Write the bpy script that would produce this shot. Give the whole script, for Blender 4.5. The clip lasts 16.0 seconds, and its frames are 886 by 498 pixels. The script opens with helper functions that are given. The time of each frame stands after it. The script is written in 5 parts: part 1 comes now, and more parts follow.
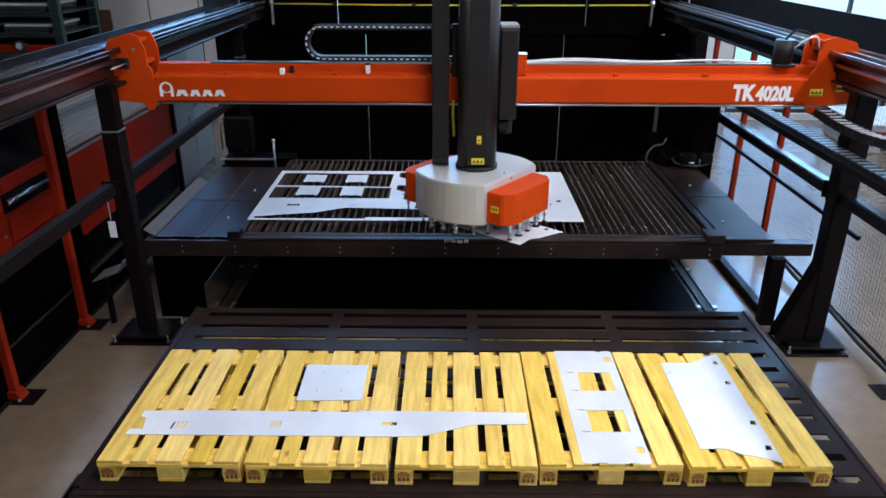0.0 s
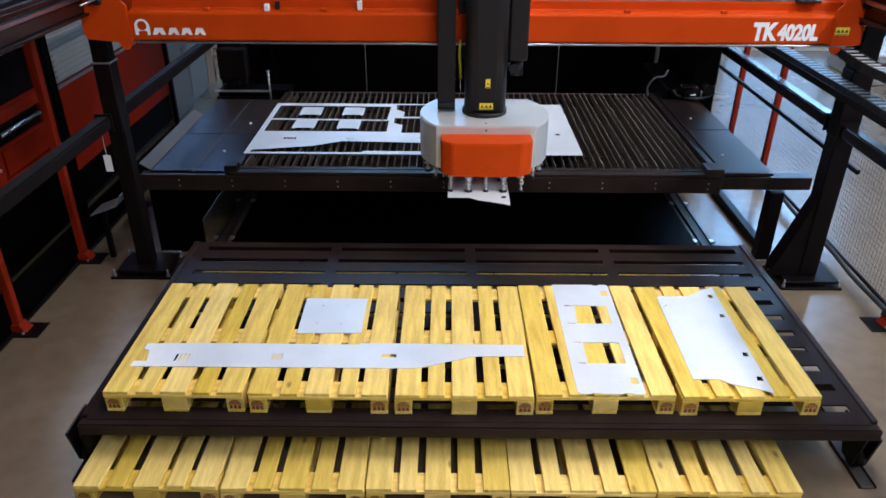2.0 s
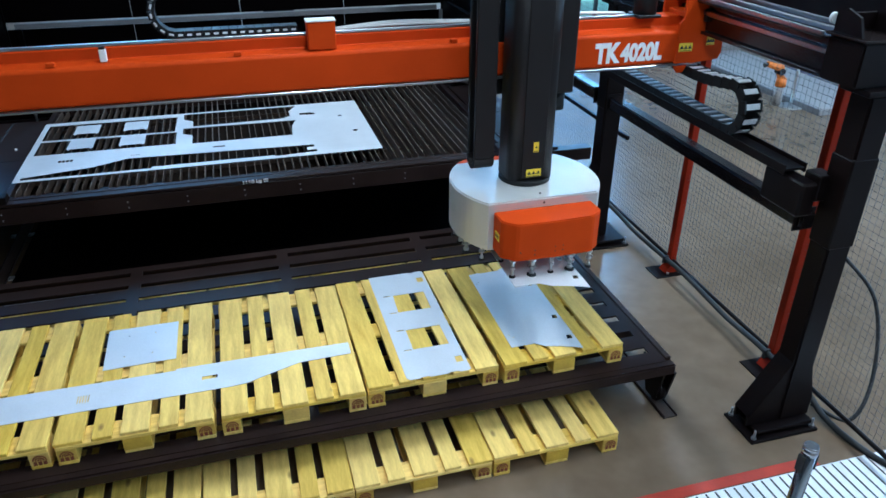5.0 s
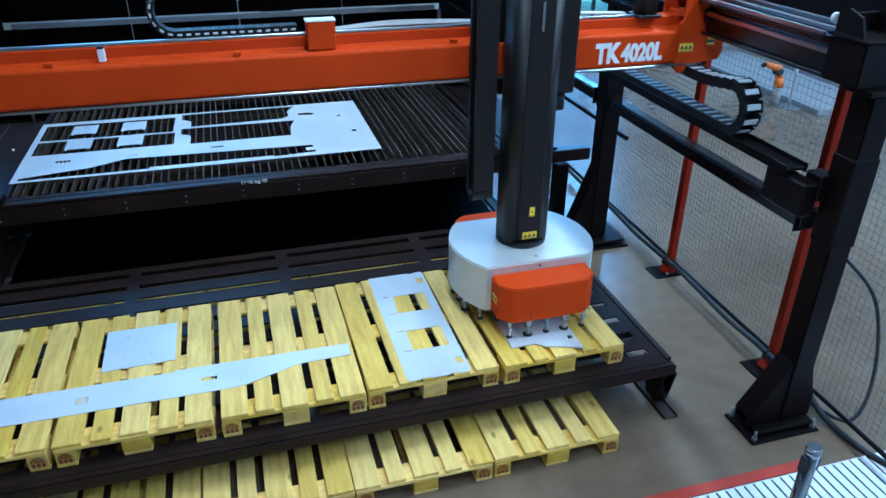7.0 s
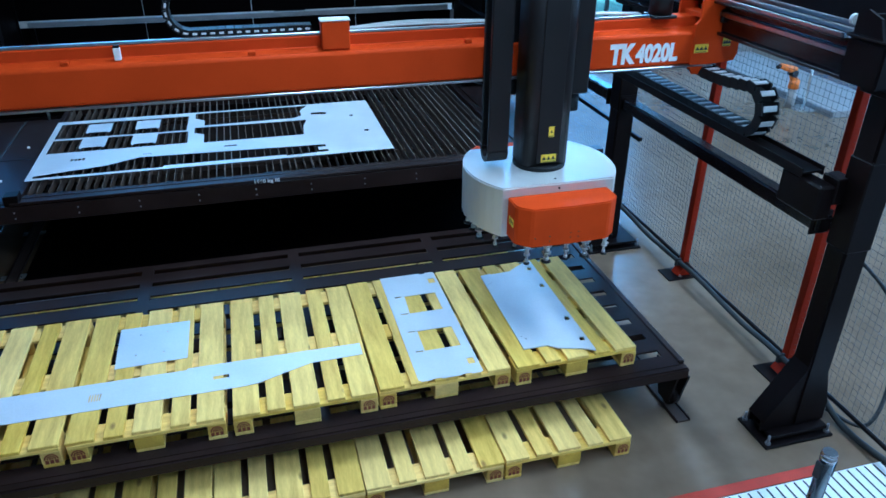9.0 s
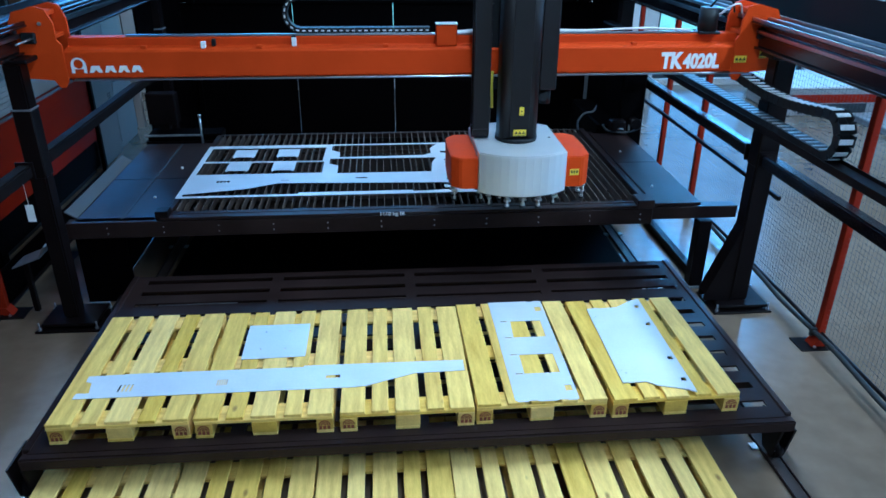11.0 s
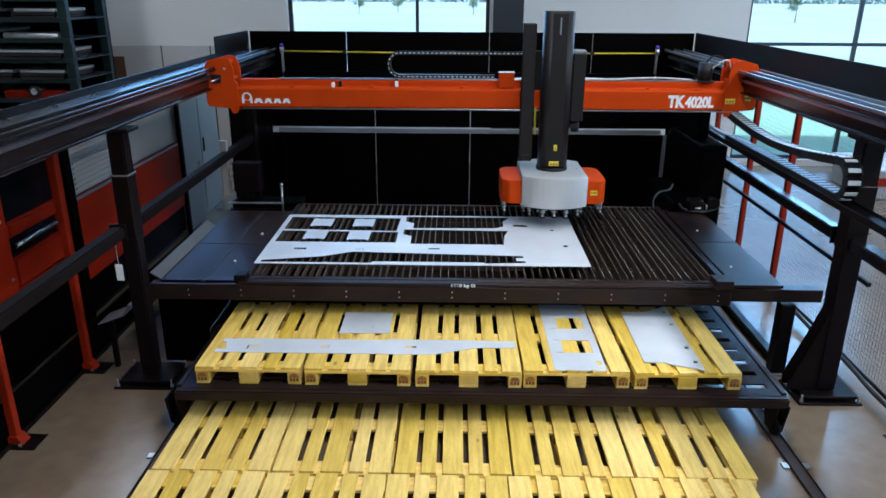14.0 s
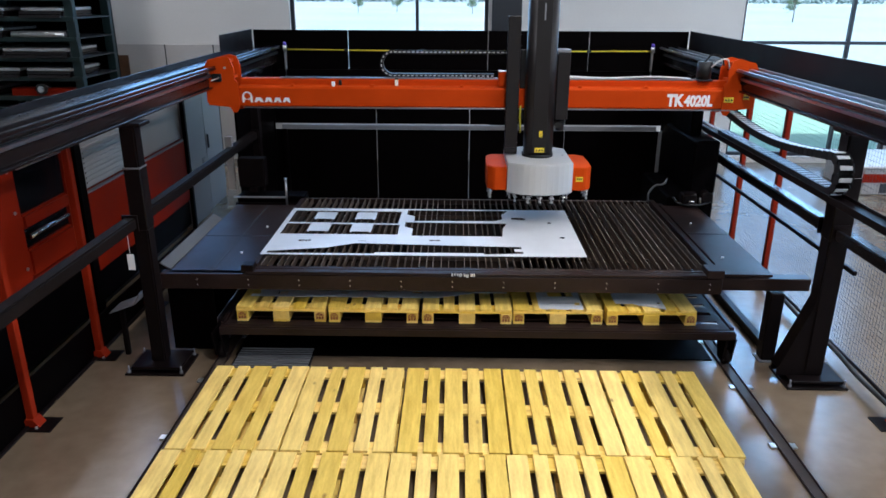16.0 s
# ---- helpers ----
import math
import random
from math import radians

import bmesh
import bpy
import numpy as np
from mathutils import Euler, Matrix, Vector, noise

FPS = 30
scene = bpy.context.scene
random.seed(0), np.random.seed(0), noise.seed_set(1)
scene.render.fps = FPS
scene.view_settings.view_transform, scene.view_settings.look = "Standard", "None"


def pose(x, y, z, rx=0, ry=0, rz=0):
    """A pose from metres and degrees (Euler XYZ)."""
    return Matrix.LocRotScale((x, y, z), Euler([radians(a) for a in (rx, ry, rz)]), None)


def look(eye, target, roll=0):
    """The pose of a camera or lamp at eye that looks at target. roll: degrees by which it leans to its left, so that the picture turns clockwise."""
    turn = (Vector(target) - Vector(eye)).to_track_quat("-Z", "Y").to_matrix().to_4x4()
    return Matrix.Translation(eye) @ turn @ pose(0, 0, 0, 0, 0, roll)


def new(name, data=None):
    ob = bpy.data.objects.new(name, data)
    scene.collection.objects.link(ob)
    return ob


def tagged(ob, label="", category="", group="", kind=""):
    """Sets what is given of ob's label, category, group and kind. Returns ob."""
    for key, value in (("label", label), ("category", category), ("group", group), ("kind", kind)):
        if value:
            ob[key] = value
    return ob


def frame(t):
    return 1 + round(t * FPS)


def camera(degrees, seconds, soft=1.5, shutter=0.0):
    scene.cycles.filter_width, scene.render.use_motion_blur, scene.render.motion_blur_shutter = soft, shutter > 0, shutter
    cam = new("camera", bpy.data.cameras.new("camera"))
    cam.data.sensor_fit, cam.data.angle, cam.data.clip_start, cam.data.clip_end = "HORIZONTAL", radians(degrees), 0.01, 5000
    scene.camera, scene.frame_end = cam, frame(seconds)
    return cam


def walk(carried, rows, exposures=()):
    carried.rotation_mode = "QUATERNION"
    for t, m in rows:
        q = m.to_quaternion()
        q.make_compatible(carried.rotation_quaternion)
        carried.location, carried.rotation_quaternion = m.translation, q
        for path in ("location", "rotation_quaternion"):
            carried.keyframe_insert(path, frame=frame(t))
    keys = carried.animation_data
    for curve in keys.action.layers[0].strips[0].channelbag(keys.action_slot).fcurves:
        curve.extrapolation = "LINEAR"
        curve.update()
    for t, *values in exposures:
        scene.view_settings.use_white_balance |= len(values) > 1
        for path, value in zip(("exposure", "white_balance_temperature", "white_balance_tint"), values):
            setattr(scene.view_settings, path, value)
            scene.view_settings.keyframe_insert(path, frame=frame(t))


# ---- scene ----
# ------------------------------------------------------------------ camera
cam = camera(62.9, 16.0, soft=1.6)
CAMERA_ROWS = [
    (0.0, 0.001, -0.005, 3.212, 66.84, -0.19, 0.55),
    (0.5, 0.015, -0.011, 3.227, 63.72, -0.19, 0.67),
    (1.0, 0.000, 0.000, 3.218, 61.69, -0.21, 0.60),
    (1.5, 0.000, 0.000, 3.218, 61.65, -0.22, 0.60),
    (2.0, -0.007, -0.004, 3.220, 61.57, -0.27, 0.35),
    (2.5, 0.019, 0.002, 3.215, 61.56, -0.10, -2.12),
    (3.0, 0.014, -0.013, 3.223, 61.50, -0.15, -11.34),
    (3.5, 0.030, -0.002, 3.209, 61.52, -0.10, -13.31),
    (4.0, 0.022, -0.017, 3.208, 61.58, -0.20, -14.96),
    (4.2, 0.033, -0.018, 3.215, 61.48, -0.16, -15.40),
    (6.5, 0.003, -0.000, 3.212, 61.46, -0.36, -16.29),
    (7.0, 0.010, 0.004, 3.210, 61.46, -0.33, -16.23),
    (7.5, 0.009, 0.004, 3.210, 61.46, -0.30, -16.17),
    (8.0, 0.008, 0.013, 3.208, 61.45, -0.31, -16.17),
    (8.2, -0.001, 0.015, 3.208, 61.44, -0.34, -16.21),
    (9.0, -0.001, 0.015, 3.208, 61.46, -0.34, -15.31),
    (10.3, 0.005, 0.004, 3.216, 62.02, -0.35, -9.49),
    (10.5, 0.000, 0.005, 3.216, 62.67, -0.44, -8.19),
    (11.0, 0.012, 0.012, 3.217, 64.56, -0.38, -4.75),
    (11.5, 0.007, 0.014, 3.222, 66.27, -0.35, -1.93),
    (12.0, -0.006, 0.019, 3.231, 68.13, -0.36, 0.47),
    (12.5, -0.004, 0.021, 3.223, 69.91, -0.35, 1.13),
    (13.0, -0.003, 0.021, 3.217, 70.28, -0.30, 1.12),
    (13.5, -0.006, 0.020, 3.216, 70.27, -0.28, 1.11),
    (14.0, -0.004, 0.015, 3.213, 70.28, -0.26, 1.10),
    (14.5, -0.005, -0.002, 3.215, 70.25, -0.28, 1.09),
    (15.0, -0.005, -0.044, 3.219, 70.23, -0.25, 1.06),
    (15.5, -0.017, -0.107, 3.212, 70.27, -0.27, 0.98),
    (16.0, -0.013, -0.209, 3.207, 70.27, -0.24, 1.01),
]
EXPOSURES = [
    (0.0, 1.70, 5700, 14),
    (3.0, 1.64, 5750, 14),
    (4.2, 1.6, 5300, 6),
    (6.5, 1.56, 4330, -2),
    (10.4, 1.55, 4100, -3),
    (11.5, 1.55, 4160, -3),
    (12.8, 1.60, 4800, 2),
    (14.0, 1.66, 5350, 8),
    (16.0, 1.74, 5720, 13),
]
walk(cam, [(t, pose(x, y, z, rx, ry, rz)) for t, x, y, z, rx, ry, rz in CAMERA_ROWS], EXPOSURES)

# ------------------------------------------------------------------ light
SUN_EL, SUN_ROT = 64.0, 167.0
world = bpy.data.worlds.new("sky")
scene.world = world
world.use_nodes = True
wn = world.node_tree.nodes
sky = wn.new("ShaderNodeTexSky")
sky.sky_type, sky.sun_disc = "NISHITA", False
sky.sun_elevation, sky.sun_rotation = radians(SUN_EL), radians(SUN_ROT)
sky.air_density, sky.dust_density, sky.ozone_density = 1.0, 3.0, 1.0
world.node_tree.links.new(sky.outputs[0], wn["Background"].inputs[0])
wn["Background"].inputs[1].default_value = 0.15

sun = new("sun", bpy.data.lights.new("sun", "SUN"))
sun.data.energy, sun.data.angle, sun.data.color = 2.4, radians(2), (1, 0.96, 0.9)
sun.matrix_world = look((0, 0, 30), (-3, 13, 2.6))


def area_lamp(name, m, sx, sy, watts, colour):
    lamp = new(name, bpy.data.lights.new(name, "AREA"))
    lamp.data.shape, lamp.data.size, lamp.data.size_y = "RECTANGLE", sx, sy
    lamp.data.energy, lamp.data.color = watts, colour
    lamp.matrix_world = m
    return lamp


# area lamp in a long unseen east window beside the camera, added for light
area_lamp("daylight_stand_in", look((13.05, 2.4, 3.4), (0, 2.4, 3.4)), 11.6, 3.2, 225, (0.55, 0.78, 1.0))
# daylight in the upper openings of the two tall windows behind the machine
area_lamp("daylight_stand_in", look((6.89, 14.28, 5.3), (6.2, 8, 2.0)), 2.9, 3.4, 85, (0.42, 0.70, 1.0))
area_lamp("daylight_stand_in", look((-1.27, 14.28, 5.4), (-1.0, 8, 2.0)), 3.5, 3.2, 30, (0.45, 0.72, 1.0))
area_lamp("daylight_stand_in", look((-5.75, 14.28, 5.1), (-5.0, 8, 2.5)), 3.5, 3.4, 20, (0.16, 0.46, 1.0))


# ------------------------------------------------------------------ materials


def nodes_of(name):
    m = bpy.data.materials.new(name)
    m.use_nodes = True
    nt = m.node_tree
    return m, nt, nt.nodes["Principled BSDF"]


def shade(name, colour, rough=0.5, metal=0.0, vary=0.15, scale=3.0, fine=60.0, bump=0.05, rvary=0.12,
          stretch=(1, 1, 1), tone=None, by_object=0.0, coat=0.0, island=0.0, spec=0.5, knots=0.0):
    """Base colour with variation at two scales, uneven gloss and fine relief, in object space."""
    m, nt, bsdf = nodes_of(name)
    N, L = nt.nodes.new, nt.links.new
    tc, mp = N("ShaderNodeTexCoord"), N("ShaderNodeMapping")
    mp.inputs["Scale"].default_value = stretch
    L(tc.outputs["Object"], mp.inputs["Vector"])
    big, small = N("ShaderNodeTexNoise"), N("ShaderNodeTexNoise")
    big.inputs["Scale"].default_value, small.inputs["Scale"].default_value = scale, fine
    big.inputs["Detail"].default_value = 5
    big.noise_dimensions = "4D"
    info = N("ShaderNodeObjectInfo")
    L(info.outputs["Random"], big.inputs["W"])
    for n in (big, small):
        L(mp.outputs[0], n.inputs["Vector"])
    add = N("ShaderNodeMath")
    add.operation = "MULTIPLY_ADD"
    L(small.outputs["Fac"], add.inputs[0])
    add.inputs[1].default_value = 0.35
    L(big.outputs["Fac"], add.inputs[2])
    ramp = N("ShaderNodeValToRGB")
    lo = [c * (1 - vary) for c in colour] if tone is None else tone
    hi = [min(1, c * (1 + vary * 0.7)) for c in colour]
    ramp.color_ramp.elements[0].position, ramp.color_ramp.elements[1].position = 0.42, 0.92
    ramp.color_ramp.elements[0].color, ramp.color_ramp.elements[1].color = (*lo, 1), (*hi, 1)
    L(add.outputs[0], ramp.inputs[0])
    out = ramp.outputs[0]
    if by_object or island:
        hsv = N("ShaderNodeHueSaturation")
        rnd = info.outputs["Random"] if by_object else N("ShaderNodeNewGeometry").outputs["Random Per Island"]
        amount = by_object or island
        mr = N("ShaderNodeMapRange")
        mr.inputs["To Min"].default_value, mr.inputs["To Max"].default_value = 1 - amount, 1 + amount
        L(rnd, mr.inputs["Value"])
        L(mr.outputs[0], hsv.inputs["Value"])
        mr2 = N("ShaderNodeMapRange")
        mr2.inputs["To Min"].default_value, mr2.inputs["To Max"].default_value = 1 + amount * 0.6, 1 - amount * 0.8
        L(rnd, mr2.inputs["Value"])
        L(mr2.outputs[0], hsv.inputs["Saturation"])
        L(out, hsv.inputs["Color"])
        out = hsv.outputs[0]
    if knots:
        vm, vo, kr = N("ShaderNodeMapping"), N("ShaderNodeTexVoronoi"), N("ShaderNodeValToRGB")
        vm.inputs["Scale"].default_value = (2.2, 1.0, 2.2)
        sh = N("ShaderNodeVectorMath")
        sh.operation = "SCALE"
        sh.inputs[0].default_value = (37.0, 53.0, 11.0)
        L(info.outputs["Random"], sh.inputs["Scale"])
        L(sh.outputs[0], vm.inputs["Location"])
        L(tc.outputs["Object"], vm.inputs["Vector"])
        L(vm.outputs[0], vo.inputs["Vector"])
        vo.inputs["Scale"].default_value = 2.6
        kr.color_ramp.elements[0].position, kr.color_ramp.elements[1].position = 0.04, 0.105
        kr.color_ramp.elements[0].color, kr.color_ramp.elements[1].color = (knots, knots, knots, 1), (0, 0, 0, 1)
        L(vo.outputs["Distance"], kr.inputs[0])
        mix = N("ShaderNodeMix")
        mix.data_type = "RGBA"
        L(kr.outputs[0], mix.inputs["Factor"])
        L(out, mix.inputs["A"])
        mix.inputs["B"].default_value = (0.22, 0.09, 0.02, 1)
        out = mix.outputs["Result"]
    L(out, bsdf.inputs["Base Color"])
    rr = N("ShaderNodeMapRange")
    rr.inputs["To Min"].default_value, rr.inputs["To Max"].default_value = max(0.03, rough - rvary), min(1, rough + rvary)
    L(add.outputs[0], rr.inputs["Value"])
    L(rr.outputs[0], bsdf.inputs["Roughness"])
    bsdf.inputs["Metallic"].default_value = metal
    bsdf.inputs["Coat Weight"].default_value = coat
    bsdf.inputs["Specular IOR Level"].default_value = spec
    if bump:
        bp = N("ShaderNodeBump")
        bp.inputs["Strength"].default_value, bp.inputs["Distance"].default_value = bump, 0.01
        L(add.outputs[0], bp.inputs["Height"])
        L(bp.outputs[0], bsdf.inputs["Normal"])
    return m


def glow(name, colour, strength):
    m, nt, bsdf = nodes_of(name)
    bsdf.inputs["Base Color"].default_value = (0.8, 0.8, 0.8, 1)
    bsdf.inputs["Emission Color"].default_value = (*colour, 1)
    bsdf.inputs["Emission Strength"].default_value = strength
    return m


def clear_glass(name):
    m, nt, bsdf = nodes_of(name)
    bsdf.inputs["Base Color"].default_value = (0.80, 0.95, 1.0, 1)
    bsdf.inputs["Roughness"].default_value, bsdf.inputs["IOR"].default_value = 0.01, 1.1
    bsdf.inputs["Transmission Weight"].default_value = 1.0
    return m


BLACK = shade("black_machine_paint", (0.0060, 0.0038, 0.0037), 0.34, 0, 0.35, 4, 90, 0.03, spec=0.12)
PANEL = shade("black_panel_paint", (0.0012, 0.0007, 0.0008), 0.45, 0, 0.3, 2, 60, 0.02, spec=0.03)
TRAYP = shade("worn_dark_steel_paint", (0.022, 0.0130, 0.0110), 0.30, 0.0, 0.4, 3, 50, 0.02, spec=0.15)
MATTE = shade("matt_black_rail_paint", (0.0075, 0.0048, 0.0043), 0.62, 0, 0.35, 4, 90, 0.03, spec=0.07)
RUNWAY = shade("dark_runway_steel", (0.010, 0.0066, 0.0062), 0.20, 0.0, 0.25, 1.5, 30, 0.004, rvary=0.05, spec=0.5)
TRACKM = shade("brown_floor_track_steel", (0.075, 0.055, 0.044), 0.4, 0.2, 0.3, 4, 60, 0.02, spec=0.3)
RAILM = shade("ground_rail_steel", (0.42, 0.42, 0.44), 0.28, 1.0, 0.1, 2, 40, 0.0, rvary=0.05)
RED = shade("orange_red_machine_paint", (0.51, 0.049, 0.0015), 0.45, 0, 0.12, 3, 140, 0.03, spec=0.06)
REDPOST = shade("red_fence_paint", (0.235, 0.016, 0.003), 0.45, 0, 0.22, 4, 90, 0.04, spec=0.10)
COVER = shade("orange_red_cover_plastic", (0.54, 0.055, 0.0015), 0.45, 0, 0.08, 6, 200, 0.03, spec=0.06)
SILVER = shade("satin_aluminium", (0.60, 0.595, 0.575), 0.34, 0.35, 0.06, 5, 180, 0.02, stretch=(1, 1, 0.2))
COLUMN = shade("graphite_column_paint", (0.0105, 0.0082, 0.0080), 0.42, 0, 0.15, 3, 120, 0.03, spec=0.28)
CHAINP = shade("black_chain_plastic", (0.008, 0.008, 0.0085), 0.45, 0, 0.2, 8, 100, 0.03, spec=0.3)
CHAINW = shade("pale_chain_crossbar", (0.64, 0.64, 0.64), 0.4, 0, 0.15, 8, 100, 0.0)
CHAING = shade("grey_chain_crossbar", (0.36, 0.36, 0.36), 0.4, 0, 0.15, 8, 100, 0.0)
WOOD = shade("fresh_pine_pallet_wood", (0.82, 0.580, 0.112), 0.62, 0, 0.25, 5, 40, 0.12, stretch=(6, 0.7, 6),
             tone=(0.61, 0.365, 0.042), by_object=0.11, knots=0.75)
# same pine, lightened in colour to imitate brighter light on the floor pallets
LITWOOD = shade("lightened_pine_pallet_wood", (0.83, 0.595, 0.138), 0.62, 0, 0.25, 5, 40, 0.12, stretch=(6, 0.7, 6),
                 tone=(0.64, 0.395, 0.058), by_object=0.11, knots=0.75)
BLOCKW = shade("pressed_pallet_block", (0.66, 0.44, 0.075), 0.7, 0, 0.25, 12, 70, 0.12, tone=(0.54, 0.33, 0.055), by_object=0.12)
STAMP = shade("burnt_brand_stamp", (0.22, 0.06, 0.02), 0.8, 0, 0.3, 30, 150, 0.0)
SHEET = shade("bare_cut_sheet_steel", (0.72, 0.73, 0.745), 0.34, 0.16, 0.13, 2.2, 110, 0.006)
SLATM = shade("scorched_support_slat", (0.085, 0.055, 0.036), 0.55, 0.3, 0.5, 9, 90, 0.1, tone=(0.028, 0.017, 0.012), by_object=0.25)
SLATTOP = shade("worn_slat_edge", (0.27, 0.21, 0.155), 0.42, 0.5, 0.45, 14, 90, 0.05, by_object=0.3)
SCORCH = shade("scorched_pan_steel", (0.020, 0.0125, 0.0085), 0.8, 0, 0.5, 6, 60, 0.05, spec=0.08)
STEEL = shade("zinc_plated_fitting", (0.60, 0.60, 0.59), 0.27, 0.85, 0.15, 20, 150, 0.02)
CHROME = shade("polished_chrome", (0.40, 0.40, 0.42), 0.14, 1.0, 0.1, 4, 60, 0.0, rvary=0.05)
RUBBER = shade("black_rubber", (0.02, 0.02, 0.02), 0.7, 0, 0.3, 20, 150, 0.02)
YELLOW = shade("yellow_warning_label", (0.85, 0.62, 0.02), 0.45, 0, 0.05, 20, 100, 0.0)
INK = shade("black_label_print", (0.02, 0.02, 0.02), 0.5, 0, 0.1, 20, 100, 0.0)
WHITEP = shade("white_lettering", (0.82, 0.80, 0.78), 0.45, 0, 0.06, 20, 100, 0.0)
FLOOR = shade("polished_concrete", (0.185, 0.135, 0.089), 0.22, 0, 0.35, 0.5, 6, 0.003, tone=(0.118, 0.083, 0.051), rvary=0.05, spec=0.5, coat=0.24)
FLOOR.node_tree.nodes["Principled BSDF"].inputs["Coat Roughness"].default_value = 0.13
MATW = shade("white_striped_floor_mat", (0.78, 0.79, 0.82), 0.4, 0, 0.06, 4, 80, 0.02)
LINE = shade("red_floor_line", (0.40, 0.034, 0.012), 0.5, 0, 0.25, 6, 60, 0.02)
WALLM = shade("pale_hall_wall", (0.66, 0.63, 0.59), 0.8, 0, 0.06, 0.6, 30, 0.03)
WALLD = shade("grey_wall_cladding", (0.50, 0.47, 0.44), 0.6, 0, 0.08, 1, 30, 0.03)
CEIL = shade("grey_hall_ceiling", (0.18, 0.18, 0.19), 0.85, 0, 0.1, 0.5, 20, 0.03)
FRAMEM = shade("dark_window_frame", (0.02, 0.022, 0.027), 0.4, 0.2, 0.15, 4, 60, 0.02)
GREYCAB = shade("pale_grey_cabinet_paint", (0.29, 0.262, 0.238), 0.5, 0, 0.08, 2, 60, 0.02)
MACHRED = shade("red_machine_enclosure", (0.215, 0.0115, 0.002), 0.42, 0, 0.15, 2, 60, 0.02, spec=0.07)
TEAL = shade("dark_teal_rack_paint", (0.006, 0.020, 0.019), 0.45, 0, 0.2, 5, 60, 0.03)
DARKGL = shade("dark_machine_window", (0.004, 0.004, 0.005), 0.10, 0, 0.2, 4, 60, 0.0, spec=0.2)
WIRE = shade("dark_fence_wire", (0.055, 0.055, 0.06), 0.4, 0.4, 0.2, 8, 80, 0.0)
ORANGE = shade("orange_robot_paint", (0.75, 0.20, 0.02), 0.4, 0, 0.1, 5, 80, 0.0)
FIELD = shade("pale_gravel_field", (0.24, 0.28, 0.27), 0.9, 0, 0.2, 0.05, 2, 0.05)
BLUE = shade("blue_door_paint", (0.03, 0.10, 0.32), 0.5, 0, 0.1, 2, 60, 0.02)
GRASS = shade("mown_grass", (0.19, 0.29, 0.20), 0.9, 0, 0.25, 0.15, 8, 0.1)
LEAF = shade("tree_leaves", (0.07, 0.11, 0.04), 0.8, 0, 0.35, 1.5, 20, 0.0, island=0.3)
BARK = shade("tree_bark", (0.11, 0.08, 0.06), 0.9, 0, 0.3, 6, 40, 0.2)
# leaf colour paled and cooled to include the haze of distance
HEDGE = shade("hazy_hedge_leaves", (0.12, 0.17, 0.15), 0.9, 0, 0.4, 0.6, 9, 0.0, island=0.3)
YCABLE = shade("yellow_cable", (0.62, 0.52, 0.03), 0.5, 0, 0.1, 8, 60, 0.0)
GCABLE = shade("light_grey_cable", (0.60, 0.60, 0.58), 0.5, 0, 0.1, 8, 60, 0.0)
PURPLE = shade("violet_sensor_cap", (0.10, 0.06, 0.45), 0.3, 0, 0.1, 8, 60, 0.0)
BROWN = shade("brown_wood_frame", (0.12, 0.06, 0.03), 0.5, 0, 0.2, 8, 60, 0.05)
FLANGE = shade("dull_grey_flange_paint", (0.085, 0.08, 0.078), 0.55, 0, 0.2, 3, 60, 0.02, spec=0.2)
DUCT = shade("grey_galvanised_sheet", (0.22, 0.22, 0.23), 0.45, 0.4, 0.15, 4, 60, 0.02)
GLASS = clear_glass("window_glass")
LAMPG = glow("ceiling_lamp_diffuser", (1.0, 0.95, 0.88), 3.0)

# ------------------------------------------------------------------ mesh helpers


def mesh_of(name, bm, material):
    me = bpy.data.meshes.new(name)
    bmesh.ops.recalc_face_normals(bm, faces=bm.faces[:])
    bm.to_mesh(me)
    bm.free()
    me.materials.append(material)
    return me


def part(name, bm, material, parent=None, label="", m=None):
    """Links a bmesh, or a finished mesh, as one mesh object under a thing or a part."""
    me = bm if isinstance(bm, bpy.types.Mesh) else mesh_of(name, bm, material)
    ob = new(name, me)
    if parent is not None:
        ob.parent = parent
    if m is not None:
        ob.matrix_basis = m
    if label:
        ob["label"] = label
    return ob


def thing(name, label, category, m=None, group="", kind=""):
    ob = new(name)
    ob.empty_display_size = 0.2
    if m is not None:
        ob.matrix_basis = m
    return tagged(ob, label, category, group, kind)


def setting(name, bm, material, label, category="", m=None):
    return tagged(part(name, bm, material, None, "", m), label, category, "", "structure")


def box(bm, x0, x1, y0, y1, z0, z1, bevel=0.0, seg=1):
    vs = [bm.verts.new((x, y, z)) for z in (z0, z1) for x, y in ((x0, y0), (x1, y0), (x1, y1), (x0, y1))]
    fs = [bm.faces.new([vs[i] for i in f]) for f in
          ((3, 2, 1, 0), (4, 5, 6, 7), (0, 1, 5, 4), (1, 2, 6, 5), (2, 3, 7, 6), (3, 0, 4, 7))]
    if bevel:
        es = list({e for f in fs for e in f.edges})
        bmesh.ops.bevel(bm, geom=es, offset=bevel, segments=seg, affect="EDGES", clamp_overlap=True)
    return bm


def B(*args, **kw):
    return box(bmesh.new(), *args, **kw)


